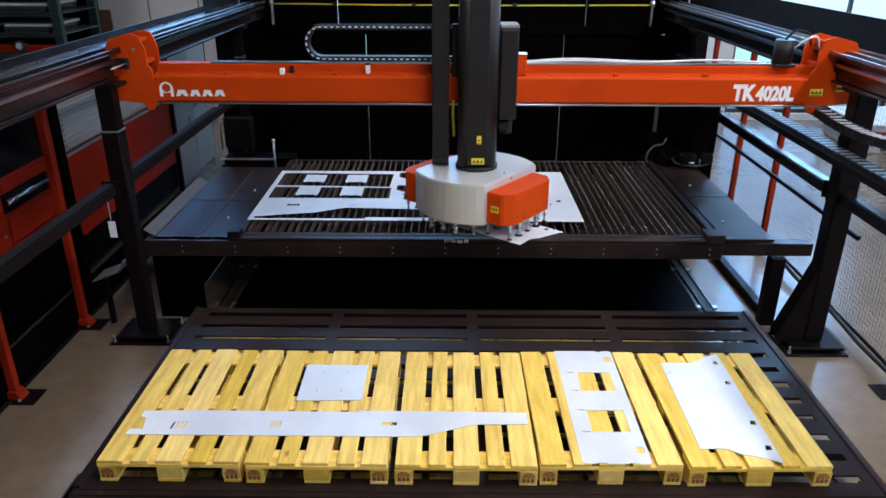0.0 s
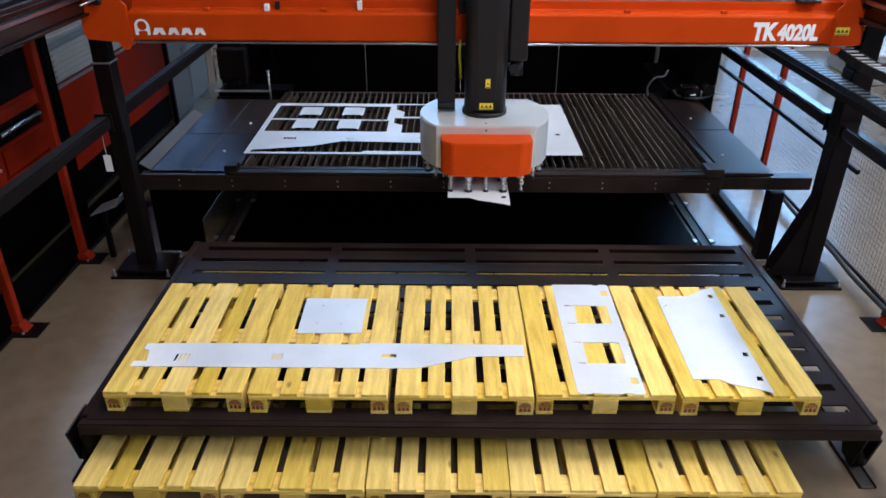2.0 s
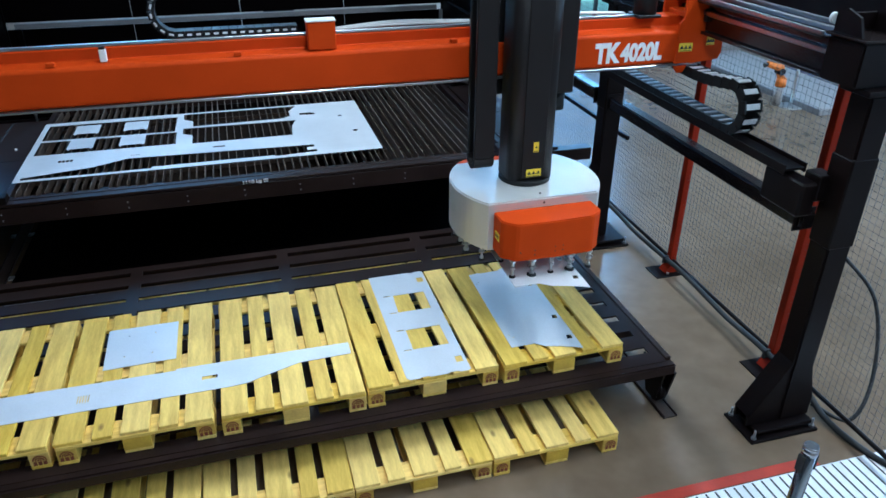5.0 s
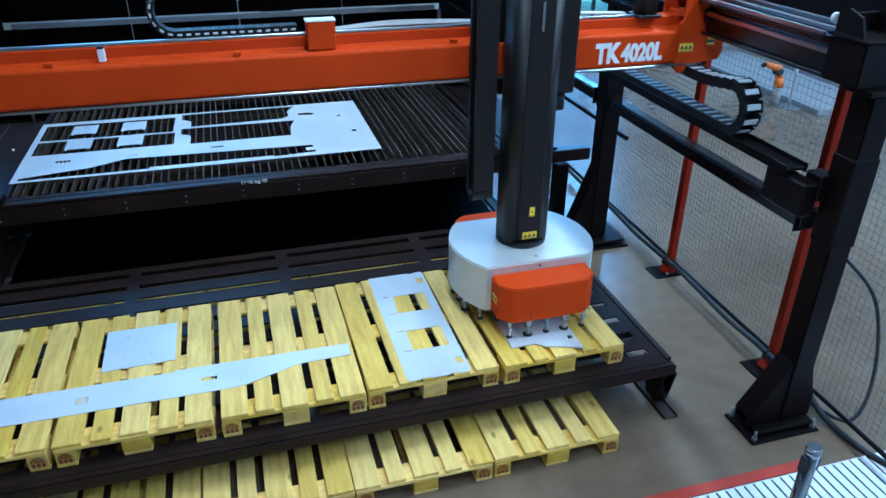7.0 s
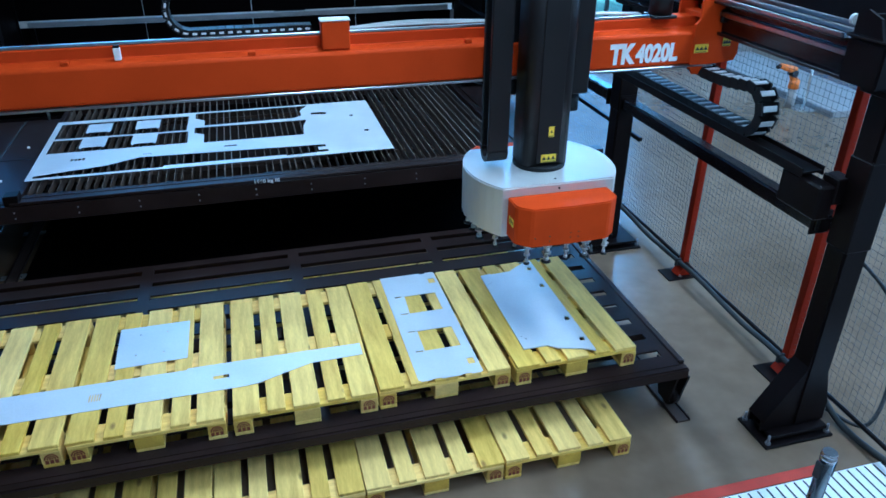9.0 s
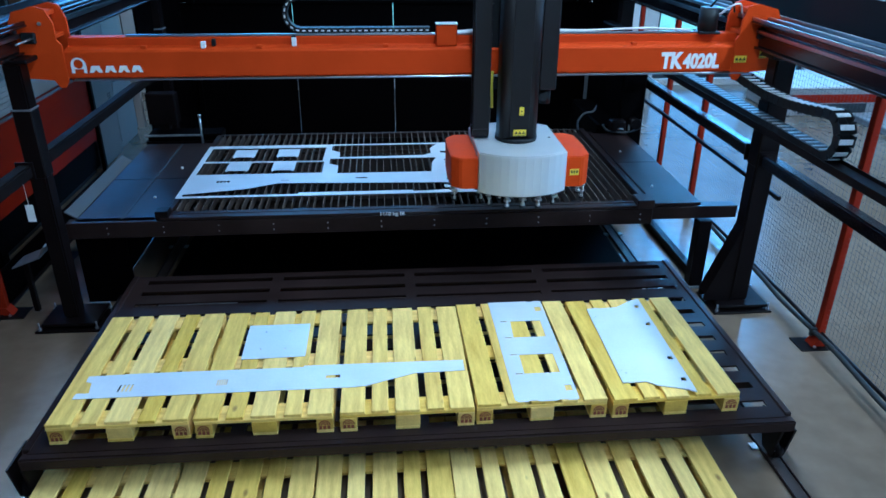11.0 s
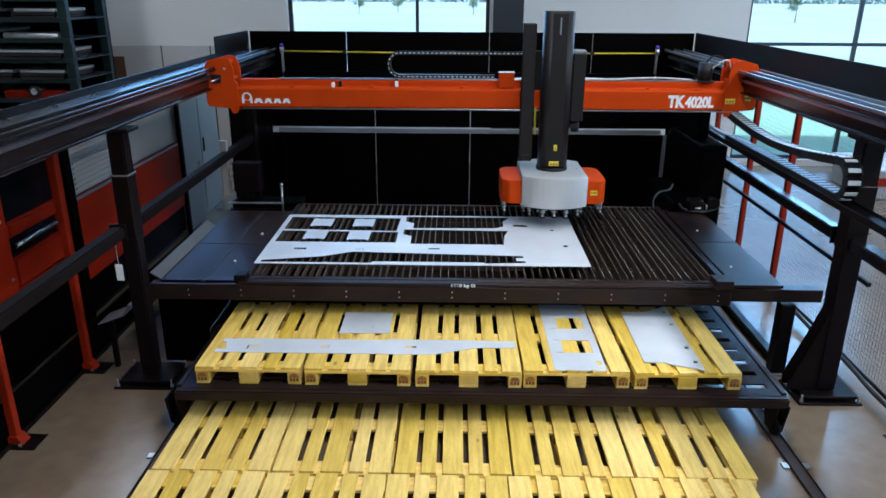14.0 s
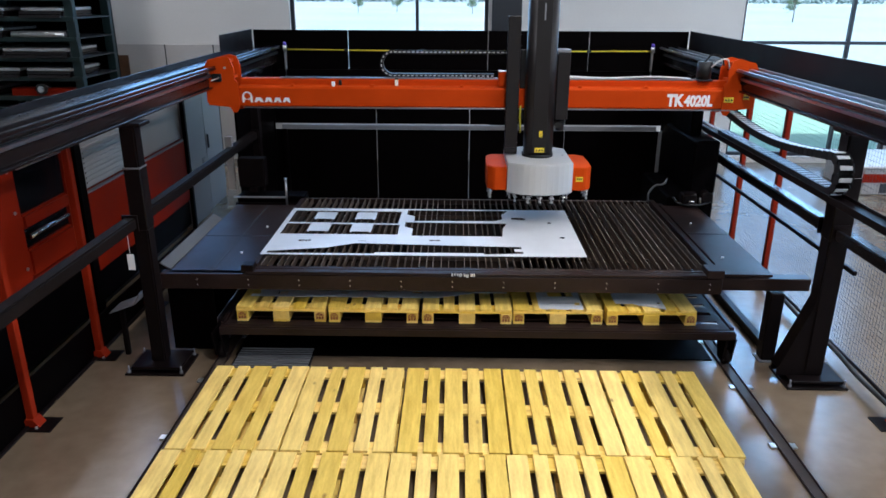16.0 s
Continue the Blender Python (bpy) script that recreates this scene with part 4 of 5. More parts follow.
def end_bracket(s, x):
    """Cheek plates and motor mount at one end of the beam; s points outwards."""
    bm = bmesh.new()
    prof = [(0.06, 1.999), (0.09, 1.955), (0.13, 1.955), (0.16, 2.01), (0.38, 2.03), (0.40, 2.07), (0.40, 2.42), (0.36, 2.50), (0.20, 2.54), (0.13, 2.52), (0.09, 2.42), (0.09, 2.30), (0.06, 2.27)]
    for yy in (-0.010, 0.242):
        p = [(x + s * (a - 0.02), z) for a, z in prof]
        prism_y(bm, p if s > 0 else p[::-1], yy, yy + 0.02)
    b = part("end_bracket", bm, RED, gantry)
    bm = bmesh.new()
    box(bm, *sorted((x + s * 0.10, x + s * 0.38)), 0.0105, 0.2415, 2.30, 2.33, bevel=0.004)
    box(bm, *sorted((x + s * 0.14, x + s * 0.33)), 0.0105, 0.2415, 2.46, 2.495, bevel=0.004)
    box(bm, *sorted((x + s * 0.35, x + s * 0.378)), 0.0105, 0.2415, 2.06, 2.44, bevel=0.004)
    part("bracket_web", bm, RED, b)
    for a, z in ((0.16, 2.42), (0.30, 2.42), (0.34, 2.36)):
        part("bolt", C((x + s * a, -0.0105, z), (x + s * a, -0.024, z), 0.014, n=6), STEEL, b)
    part("pinion_cover", B(*sorted((x + s * 0.20, x + s * 0.30)), -0.045, -0.011, 2.28, 2.36, bevel=0.008), CHAINP, b)
    part("stay_rod", C((x + s * 0.22, -0.03, 2.32), (x + s * 0.22, -0.30, 2.32), 0.007, n=8), STEEL, b)
    return b


end_bracket(-1, -2.28)
end_bracket(1, 2.76)
part("drive_motor", C((2.62, 0.14, 2.31), (2.62, 0.14, 2.50), 0.075, n=18), CHAINP, gantry, "black drive motor")
part("motor_flange", B(2.54, 2.70, 0.06, 0.22, 2.301, 2.32, bevel=0.004), CHAINP, gantry)
part("motor_lead", sweep(bmesh.new(), curve_points([(2.62, 0.14, 2.5), (2.68, 0.12, 2.57), (2.78, 0.11, 2.55), (2.82, 0.13, 2.46)]), 0.009, 6), CHAINP, gantry)
part("hose_loop", sweep(bmesh.new(), curve_points([(2.66, 0.05, 2.45), (2.74, 0.03, 2.52), (2.82, 0.05, 2.53), (2.86, 0.08, 2.45)]), 0.008, 6), GCABLE, gantry)
part("junction_box", B(0.44, 0.60, 0.03, 0.113, 2.2345, 2.39, bevel=0.006), RED, gantry)
part("box_lid", B(0.435, 0.605, 0.025, 0.118, 2.391, 2.40, bevel=0.003), WHITEP, gantry, "white lid of the junction box")
bm = bmesh.new()
for k, off in enumerate((0.0, 0.02, 0.04)):
    keys = [(0.6, 0.17 + off, 2.315), (1.0, 0.175 + off, 2.325 + 0.006 * k), (1.6, 0.17 + off, 2.318), (2.1, 0.18 + off, 2.332), (2.5, 0.17 + off, 2.318)]
    sweep(bm, curve_points(keys, 5), 0.007, 6)
part("cable_bundle", bm, GCABLE, gantry, "pale cable bundle on the beam")
for xx in (-1.75, -0.9, 0.05, 1.3, 2.0):
    part("clip", B(xx - 0.02, xx + 0.02, 0.02, 0.055, 2.230, 2.252, bevel=0.003), RED, gantry)
part("sensor_block", B(-1.33, -1.295, 0.02, 0.055, 2.230, 2.28, bevel=0.003), WHITEP, gantry, "small white sensor")
part("sensor_block", B(-1.26, -1.23, 0.075, 0.105, 2.2365, 2.29, bevel=0.003), CHAINP, gantry)
part("sensor_block", B(-0.66, -0.625, 0.055, 0.09, 2.2345, 2.30, bevel=0.003), WHITEP, gantry, "small white sensor")
part("sensor_cap", B(-0.658, -0.627, 0.057, 0.088, 2.3005, 2.315, bevel=0.002), CHAINP, gantry)
# plain white shapes where the maker's mark stands
xl = -2.285
ring = [(xl + 0.055 + 0.055 * math.cos(a), 2.135 + 0.055 * math.sin(a)) for a in [math.pi * k / 10 for k in range(11)]]
shape = [(x, z) for x, z in ring] + [(xl, 2.075), (xl + 0.024, 2.075), (xl + 0.024, 2.105), (xl + 0.088, 2.105), (xl + 0.088, 2.075), (xl + 0.11, 2.075)]
hole = disc_loop(xl + 0.055, 2.142, 0.034, 14)
bm = plate(shape, 0, 0.0015, [hole])
part("mark_arch", bm, WHITEP, gantry, "white arch-shaped mark", pose(0, -0.0025, -0.014, 90))
for k, w in enumerate((0.10, 0.085, 0.085, 0.085)):
    x0 = xl + 0.125 + sum((0.10, 0.085, 0.085, 0.085)[:k]) + 0.012 * k
    p = [(x0, 2.078), (x0 + w * 0.22, 2.128), (x0 + w * 0.78, 2.128), (x0 + w, 2.078), (x0 + w * 0.70, 2.078), (x0 + w * 0.5, 2.098), (x0 + w * 0.30, 2.078)]
    part("mark_bar", plate(p, 0, 0.0015), WHITEP, gantry, "white mark", pose(0, -0.0025, -0.014, 90))
lettering("type_lettering", "TK", 0.165, pose(2.222, -0.003, 2.056, 90), gantry, WHITEP, "white type lettering", 0.78, 0.03, 0.0055)
lettering("type_lettering", "4020L", 0.150, pose(2.405, -0.003, 2.056, 90), gantry, WHITEP, "white type lettering", 0.78, 0.03, 0.005)


def warning(parent, m, w=0.09, h=0.042):
    """A yellow label with black pictogram bars, face towards -y of m."""
    lab = part("warning_label", B(-w / 2, w / 2, -0.0012, 0, -h / 2, h / 2), YELLOW, parent, "yellow warning label", m)
    bm = bmesh.new()
    n = 3 if w > h else 1
    for k in range(n):
        cx = (k - (n - 1) / 2) * w * 0.3
        s = min(w, h) * 0.28
        bm.faces.new([bm.verts.new(v) for v in ((cx - s, -0.0025, -s * 0.7), (cx + s, -0.0025, -s * 0.7), (cx, -0.0025, s))])
    bm.faces.new([bm.verts.new(v) for v in ((-w * 0.42, -0.0025, -h * 0.44), (w * 0.42, -0.0025, -h * 0.44), (w * 0.42, -0.0025, -h * 0.36), (-w * 0.42, -0.0025, -h * 0.36))])
    part("pictogram", bm, INK, lab)


warning(gantry, pose(2.865, -0.0115, 2.12), 0.10, 0.055)
warning(gantry, pose(3.045, -0.012, 2.153), 0.06, 0.055)

# carriage on the beam: guide boxes either side of the lifting column
CY = -0.15            # column's axis before the beam's face
carriage = thing("lift_carriage", "black carriage that carries the lifting column along the beam", "carriage", pose(0.22, 5.7, 0))
part("back_plate", B(-0.20, 0.28, 0.012, 0.05, 1.90, 2.62, bevel=0.006), CHAINP, carriage)
bm = bmesh.new()
box(bm, 0.165, 0.30, -0.14, 0.04, 1.92, 2.60, bevel=0.01)
part("gear_box", bm, COLUMN, carriage)
part("gear_lid", B(0.16, 0.30, -0.14, 0.05, 2.602, 2.635, bevel=0.008), DUCT, carriage, "grey lid of the gear box")
part("motor", C((0.235, -0.05, 1.915), (0.235, -0.05, 1.80), 0.045, n=14), CHAINP, carriage)
part("roller", C((0.20, -0.12, 1.86), (0.20, -0.02, 1.86), 0.03, n=12), CHAINP, carriage)
part("yellow_hose", sweep(bmesh.new(), curve_points([(-0.185, -0.03, 2.05), (-0.19, -0.04, 1.95), (-0.185, -0.03, 1.86), (-0.18, -0.02, 1.76)]), 0.011, 6), YCABLE, carriage)

# vertical energy chain beside the column
vchain = thing("vertical_cable_chain", "black cable chain hanging beside the lifting column", "cable chain", pose(0.22, 5.7, 0))
R_V = 0.065
zb, STRAND = 1.63, 1.33
VX = -0.285
part("front_strand", B(VX - 0.065, VX + 0.065, -0.10 - R_V - 0.015, -0.10 - R_V + 0.015, zb, zb + STRAND, bevel=0.005), COLUMN, vchain)
part("rear_strand", B(VX - 0.062, VX + 0.062, -0.10 + R_V - 0.015, -0.10 + R_V + 0.015, zb, zb + STRAND, bevel=0.005), CHAINP, vchain)
bm = bmesh.new()
outer = [(-0.10 - (R_V + 0.015) * math.cos(a), zb - 0.001 - (R_V + 0.015) * math.sin(a)) for a in [math.pi * k / 10 for k in range(11)]]
inner = [(-0.10 - (R_V - 0.015) * math.cos(a), zb - 0.001 - (R_V - 0.015) * math.sin(a)) for a in [math.pi * k / 10 for k in range(11)]]
prism_x(bm, outer + inner[::-1], VX - 0.065, VX + 0.065)
part("bend", bm, COLUMN, vchain)
for k in range(12):
    part("seam", B(VX + 0.064, VX + 0.067, -0.10 - R_V - 0.008, -0.10 - R_V + 0.008, zb + 0.05 + k * 0.11, zb + 0.06 + k * 0.11), DUCT, vchain)

# lifting column with the rotating suction head
lift = thing("lifting_column", "graphite lifting column with a rotating suction gripper head", "gripper", pose(0.22, 5.55, 1.54))
bm = bmesh.new()
oct_ = []
for sx, sy in ((1, 1), (-1, 1), (-1, -1), (1, -1)):
    for k in range(5):
        a = math.atan2(sy, sx) - math.pi / 4 + math.pi / 2 * k / 4
        oct_.append((sx * 0.085 + 0.065 * math.cos(a), sy * 0.06 + 0.068 * math.sin(a)))
plate(oct_, 0.03, 1.60, bm=bm)
for f in bm.faces:
    f.smooth = abs(f.normal.z) < 0.5
part("column", bm, COLUMN, lift)
part("column_face", B(-0.075, 0.075, -0.1345, -0.129, 0.05, 1.58, bevel=0.002), COLUMN, lift)
part("collar", C((0, 0, 0.002), (0, 0, 0.032), 0.165, n=36), CHAINP, lift)
warning(lift, pose(0.005, -0.135, 0.082), 0.098, 0.05)
warning(lift, pose(0.012, -0.135, 0.25), 0.034, 0.065)
part("slot_mark", B(-0.006, 0.008, -0.1365, -0.135, 1.38, 1.54), DUCT, lift)

hw, hd, fw = 0.48, 0.335, 0.355     # half width over the round ends, half depth, half width of the flats


def head_outline(grow=0.0):
    pts = []
    n = 12
    # each round end is an arc through (fw, -hd), (hw, 0), (fw, hd)
    sag = hw - fw
    R = (hd * hd + sag * sag) / (2 * sag)
    c = hw - R
    amax = math.asin(hd / R)
    for k in range(n + 1):
        a = -amax + 2 * amax * k / n
        pts.append((c + (R + grow) * math.cos(a), (R + grow) * math.sin(a)))
    for k in range(n + 1):
        a = math.pi - amax + 2 * amax * k / n
        pts.append((-c + (R + grow) * math.cos(a), (R + grow) * math.sin(a)))
    return pts


bm = plate(head_outline(), -0.318, 0.0)
sharp = [e for e in bm.edges if len(e.link_faces) == 2 and abs(e.verts[0].co.z - e.verts[1].co.z) < 1e-4 and e.calc_face_angle(0) > 0.8]
bmesh.ops.bevel(bm, geom=sharp, offset=0.008, segments=2, affect="EDGES", clamp_overlap=True)
head = part("gripper_head", bm, SILVER, lift, "satin silver housing of the suction head")


def cover(s):
    """Rounded cover on one flat of the head."""
    bm = bmesh.new()
    w, d = 0.32, 0.205
    outline = [(-w, 0), (w, 0), (w, d - 0.085), (w - 0.012, d - 0.062), (w - 0.07, d - 0.012), (w - 0.09, d - 0.004),
               (0.0, d + 0.004), (-w + 0.09, d - 0.004), (-w + 0.07, d - 0.012), (-w + 0.012, d - 0.062), (-w, d - 0.085)]
    plate(outline, -0.298, -0.058, bm=bm)
    top = [e for e in bm.edges if len(e.link_faces) == 2 and e.verts[0].co.z > -0.06 and e.verts[1].co.z > -0.06
           and e.calc_face_angle(0) > 0.8 and (e.verts[0].co.y + e.verts[1].co.y) > 0.02]
    bmesh.ops.bevel(bm, geom=top, offset=0.035, segments=2, affect="EDGES", clamp_overlap=True)
    m = pose(0, -hd - 0.002, 0, 0, 0, 180) if s < 0 else pose(0, hd + 0.002, 0)
    c = part("cover", bm, COVER, head, "orange-red cover of the suction head", m)
    for sx, sz in ((-0.27, -0.275), (-0.05, -0.255), (0.0, -0.255), (-0.05, -0.225), (0.0, -0.225), (0.13, -0.235), (0.13, -0.265), (0.22, -0.24)):
        part("cover_screw", C((sx, d - 0.006, sz), (sx, d + 0.006, sz), 0.0045, n=6), INK, c)
    return c


cover(-1), cover(1)
for sx in (-1, 1):
    lx = sx * 0.322 - (0 if sx < 0 else -0.002)
    for k in range(3):
        bar = -0.0024 if sx < 0 else 0.0004
        part("label_print", B(bar, bar + 0.002, -0.026 + 0.02 * k, -0.014 + 0.02 * k, -0.010, 0.012), INK, head, "", pose(lx, sx * (hd + 0.075), -0.18))
    part("cover_label", B(-0.002, 0, -0.035, 0.035, -0.025, 0.025), YELLOW, head, "yellow warning label", pose(sx * 0.322 - (0 if sx < 0 else -0.002), sx * (hd + 0.075), -0.18))
part("screw", C((0, -hd - 0.001, -0.03), (0, -hd - 0.006, -0.03), 0.007, n=8), INK, head)
part("screw", C((0.0, -0.27, 0.0), (0.0, -0.27, 0.004), 0.007, n=8), INK, head)

# suction cups under the head
def cup_meshes(k):
    """Spring body, stem and rubber pad of one cup; k sets its girth."""
    bm = bmesh.new()
    cyl(bm, (0, 0, 0.0), (0, 0, -0.012), 0.026 * k, n=12)
    cyl(bm, (0, 0, -0.012), (0, 0, -0.052), 0.016 * k, n=12)
    cyl(bm, (0, 0, -0.052), (0, 0, -0.060), 0.025 * k, n=12)
    cyl(bm, (0.0, 0, -0.03), (0.036 * k, 0.010, -0.034), 0.006, n=6)
    body = mesh_of("suction_cup", bm, STEEL)
    bm = bmesh.new()
    cyl(bm, (0, 0, -0.060), (0, 0, -0.088), 0.009 * k, n=8)
    cyl(bm, (0, 0, -0.088), (0, 0, -0.104), 0.015 * k, n=10)
    stem = mesh_of("stem", bm, STEEL)
    bm = bmesh.new()
    cyl(bm, (0, 0, -0.104), (0, 0, -0.112), 0.014 * k, 0.025 * k, n=12)
    cyl(bm, (0, 0, -0.112), (0, 0, -0.118), 0.026 * k, n=12)
    return body, stem, mesh_of("pad", bm, RUBBER)


CUP_SMALL, CUP_BIG = cup_meshes(0.75), cup_meshes(1.15)
part("underplate", plate(head_outline(-0.02), -0.328, -0.319), CHAINP, head)
cups = []
for x, y in [(-0.42, -0.12), (-0.42, 0.12), (0.42, -0.12), (0.42, 0.12), (-0.42, 0), (0.42, 0),
             (-0.36, -0.25), (-0.36, 0.25), (0.36, -0.25), (0.36, 0.25)]:
    cups.append((x, y, -0.30))
for x in (-0.25, -0.125, 0.0, 0.125, 0.25):
    for y in (-0.505, -0.30, -0.15, 0.0, 0.15, 0.30, 0.505):
        cups.append((x, y, -0.30 if abs(y) > 0.4 or abs(x) > 0.2 else -0.285))
rnd = random.Random(8)
for x, y, z in cups:
    m = pose(x, y, -0.302 + rnd.uniform(-0.006, 0.006), 0, 0, rnd.uniform(0, 360))
    body, stem, pad = CUP_BIG if 0.1 < abs(x) < 0.2 or abs(x) > 0.4 else CUP_SMALL
    part("suction_cup", body, STEEL, head, "", m)
    part("cup_stem", stem, STEEL, head, "", m)
    part("cup_pad", pad, RUBBER, head, "", m)

# ------------------------------------------------------------------ energy chains that roll


def chain_link(name, w, l, h):
    bm = bmesh.new()
    a, b = w / 2, h / 2
    prof = [(-a, -b), (a, -b), (a, b), (a - 0.012, b), (a - 0.012, -b + 0.008), (-a + 0.012, -b + 0.008), (-a + 0.012, b), (-a, b)]
    prism_x(bm, prof, -l * 0.47, l * 0.47)
    body = mesh_of(name, bm, CHAINP)
    return body


def crossbar(w, l, h, dots):
    bm = bmesh.new()
    if dots:
        box(bm, -l * 0.27, l * 0.27, -w / 2 - 0.003, w / 2 + 0.003, -h * 0.10, h * 0.22, bevel=0.002)
        return mesh_of("crossbar", bm, CHAINW)
    box(bm, -l * 0.22, l * 0.22, -w / 2 + 0.013, w / 2 - 0.013, h / 2 - 0.010, h / 2 - 0.001, bevel=0.002)
    return mesh_of("crossbar", bm, CHAINW)


def chain_path(s, front, r, length, end):
    """Place and turn of a link at arc length s: lower run, bend and upper run, in the plane of the chain."""
    lower = end - front
    if s < lower:
        return end - s, 0.0, 180.0
    s -= lower
    if s < math.pi * r:
        a = s / r
        return front - r * math.sin(a), r - r * math.cos(a), 180.0 - math.degrees(a)
    s -= math.pi * r
    return front + s, 2 * r, 0.0


BR, BL, BEND, BN = 0.12, 3.03, 0.40, 64            # chain along the beam
beam_chain = thing("beam_cable_chain", "black cable chain with pale crossbars on the beam", "cable chain", pose(0, 5.7, 2.335))
body_me, bar_me = chain_link("link", 0.09, BL / BN, 0.036), crossbar(0.09, BL / BN, 0.036, True)
BEAM_LINKS = []
for k in range(BN):
    l = part("link", body_me, CHAINP, beam_chain)
    part("crossbar", bar_me, CHAINW, l)
    BEAM_LINKS.append((l, BL * (k + 0.5) / BN))
SR, SL, SEND, SN = 0.14, 5.27, 7.83, 66             # chain along the runway
CHX = 2.953
side_chain = thing("runway_cable_chain", "black cable chain with pale crossbars lying on its shelf", "cable chain", pose(CHX, 0, 1.726))
body2_me, bar2_me = chain_link("link", 0.122, SL / SN, 0.062), crossbar(0.122, SL / SN, 0.062, False)
bm = bmesh.new()
box(bm, -SL / SN * 0.14, SL / SN * 0.14, -0.046, 0.046, -0.031 - 0.004, -0.031 + 0.001)
rung_me = mesh_of("rung", bm, CHAING)
SIDE_LINKS = []
for k in range(SN):
    l = part("link", body2_me, CHAINP, side_chain)
    part("crossbar", bar2_me, CHAINW, l)
    part("rung", rung_me, CHAING, l)
    SIDE_LINKS.append((l, SL * (k + 0.5) / SN))
shelf = thing("chain_shelf", "black shelf under the cable chain", "shelf", pose(CHX, 2.95, 1.680))
part("tray", B(-0.064, 0.064, 0.1, 6.2, 0, 0.012, bevel=0.002), BLACK, shelf)
for xx in (-0.074, 0.0645):
    part("edge", B(xx, xx + 0.0095, 0.1, 6.2, -0.02, 0.035, bevel=0.002), BLACK, shelf)
part("bracket", B(0.03, 0.13, -0.06, 0.06, -0.13, 0.02, bevel=0.006), BLACK, shelf)
part("bracket", B(-0.06, 0.06, 2.44, 2.56, -0.03, -0.001, bevel=0.006), BLACK, shelf)
part("end_box", B(-0.06, 0.045, -0.05, 0.27, -0.22, -0.0215, bevel=0.012), BLACK, shelf)
tail = thing("cable_tail", "pale cables leaving the end of the cable chain", "cables", pose(CHX, 0, 0))
for k in range(3):
    o = (k - 1) * 0.022
    part("cable", sweep(bmesh.new(), curve_points([(o, 7.05, 1.733), (o * 1.1, 7.5, 1.745 + 0.004 * k), (o * 0.6 - 0.01, 8.1, 1.735), (o - 0.02, 8.66, 1.732)], 6), 0.011, 6), GCABLE, tail)

# ------------------------------------------------------------------ safety fences


def fence_post(x, y, h, s, label="red square fence post on a dark foot plate"):
    p = thing("fence_post", label, "fence post", pose(x, y, 0), "fence posts")
    part("foot_plate", B(-0.12 - 0.06 * s, 0.12 - 0.06 * s, -0.10, 0.10, 0.0, 0.01, bevel=0.002), BLACK, p)
    part("post", B(-0.03, 0.03, -0.03, 0.03, 0.011, h, bevel=0.005), REDPOST, p)
    bm = bmesh.new()
    prism_y(bm, [(-0.075, 0.011), (0.075, 0.011), (0.03, 0.075), (-0.03, 0.075)], -0.05, 0.05)
    part("foot", bm, REDPOST, p)
    for bx in (-0.055, 0.055):
        part("bolt", C((bx, -0.06, 0.01), (bx, -0.06, 0.022), 0.012, n=6), STEEL, p)


def mesh_panel(m, y0, y1, z0, z1, cell, r, label):
    f = thing("mesh_fence_panel", label, "fence panel", m, "mesh fence panels")
    part("lower_rail", C((0, y0, z0), (0, y1, z0), 0.016, n=8), BLACK, f)
    part("upper_rail", C((0, y0, z1), (0, y1, z1), 0.012, n=8), WIRE, f)
    verts, faces = [], []

    def wire(p, q):
        d = (Vector(q) - Vector(p)).normalized()
        u = Vector((1, 0, 0))
        w = d.cross(u)
        i = len(verts)
        for e in (p, q):
            for k in range(3):
                a = 2 * math.pi * k / 3
                verts.append(Vector(e) + r * (math.cos(a) * u + math.sin(a) * w))
        faces.extend([(i + k, i + (k + 1) % 3, i + 3 + (k + 1) % 3, i + 3 + k) for k in range(3)])
    n = round((y1 - y0) / cell)
    for k in range(1, n):
        y = y0 + (y1 - y0) * k / n
        wire((0, y, z0), (0, y, z1))
    n = round((z1 - z0) / cell)
    for k in range(1, n):
        z = z0 + (z1 - z0) * k / n
        wire((0.003, y0, z), (0.003, y1, z))
    me = bpy.data.meshes.new("wires")
    me.from_pydata(verts, [], faces)
    me.materials.append(WIRE)
    tagged(part("wire_mesh", me, WIRE, f), kind="stuff")


FYS = [0.58, 1.97, 3.34, 4.74, 6.20, 7.65, 8.80, 10.2]
FX0, FSLOPE = 3.339, 0.030          # the fence runs slightly outwards
for y in FYS:
    fence_post(FX0 + FSLOPE * y, y, 2.15, 1)
for a, b in zip(FYS, FYS[1:]):
    mesh_panel(pose(FX0, 0, 0, 0, 0, -math.degrees(math.atan(FSLOPE))), a + 0.031, b - 0.031, 0.12, 2.08, 0.045, 0.0012,
               "dark wire mesh fence panel between red posts")
LYS = [3.45, 4.58, 5.71, 6.84]
for y in LYS:
    fence_post(-3.27, y, 2.0, -1, "red fence post on a dark foot plate by the red machine")
# added black sheet keeps the floor strip behind the fence dark
kerb = thing("floor_mask_plate", "black sheet added along the foot of the fence to hide the lit floor", "kick plate", pose(-3.27, 2.0, 0))
part("plate", B(-0.05, -0.035, 0, 6.5, 0.01, 0.34, bevel=0.003), PANEL, kerb)
part("floor_angle", B(-0.034, 0.0, 0, 6.5, 0.0, 0.02, bevel=0.003), BLACK, kerb)
cab = thing("floor_cable", "thick black cable tied along the foot of the fence", "cable", pose(0, 0, 0))
rnd = random.Random(17)
run = [(FX0 + FSLOPE * y - 0.055, y, 0.125 + 0.012 * math.sin(y * 4.5) + rnd.uniform(-0.006, 0.006)) for y in [8.6 - 0.3 * k for k in range(19)]]
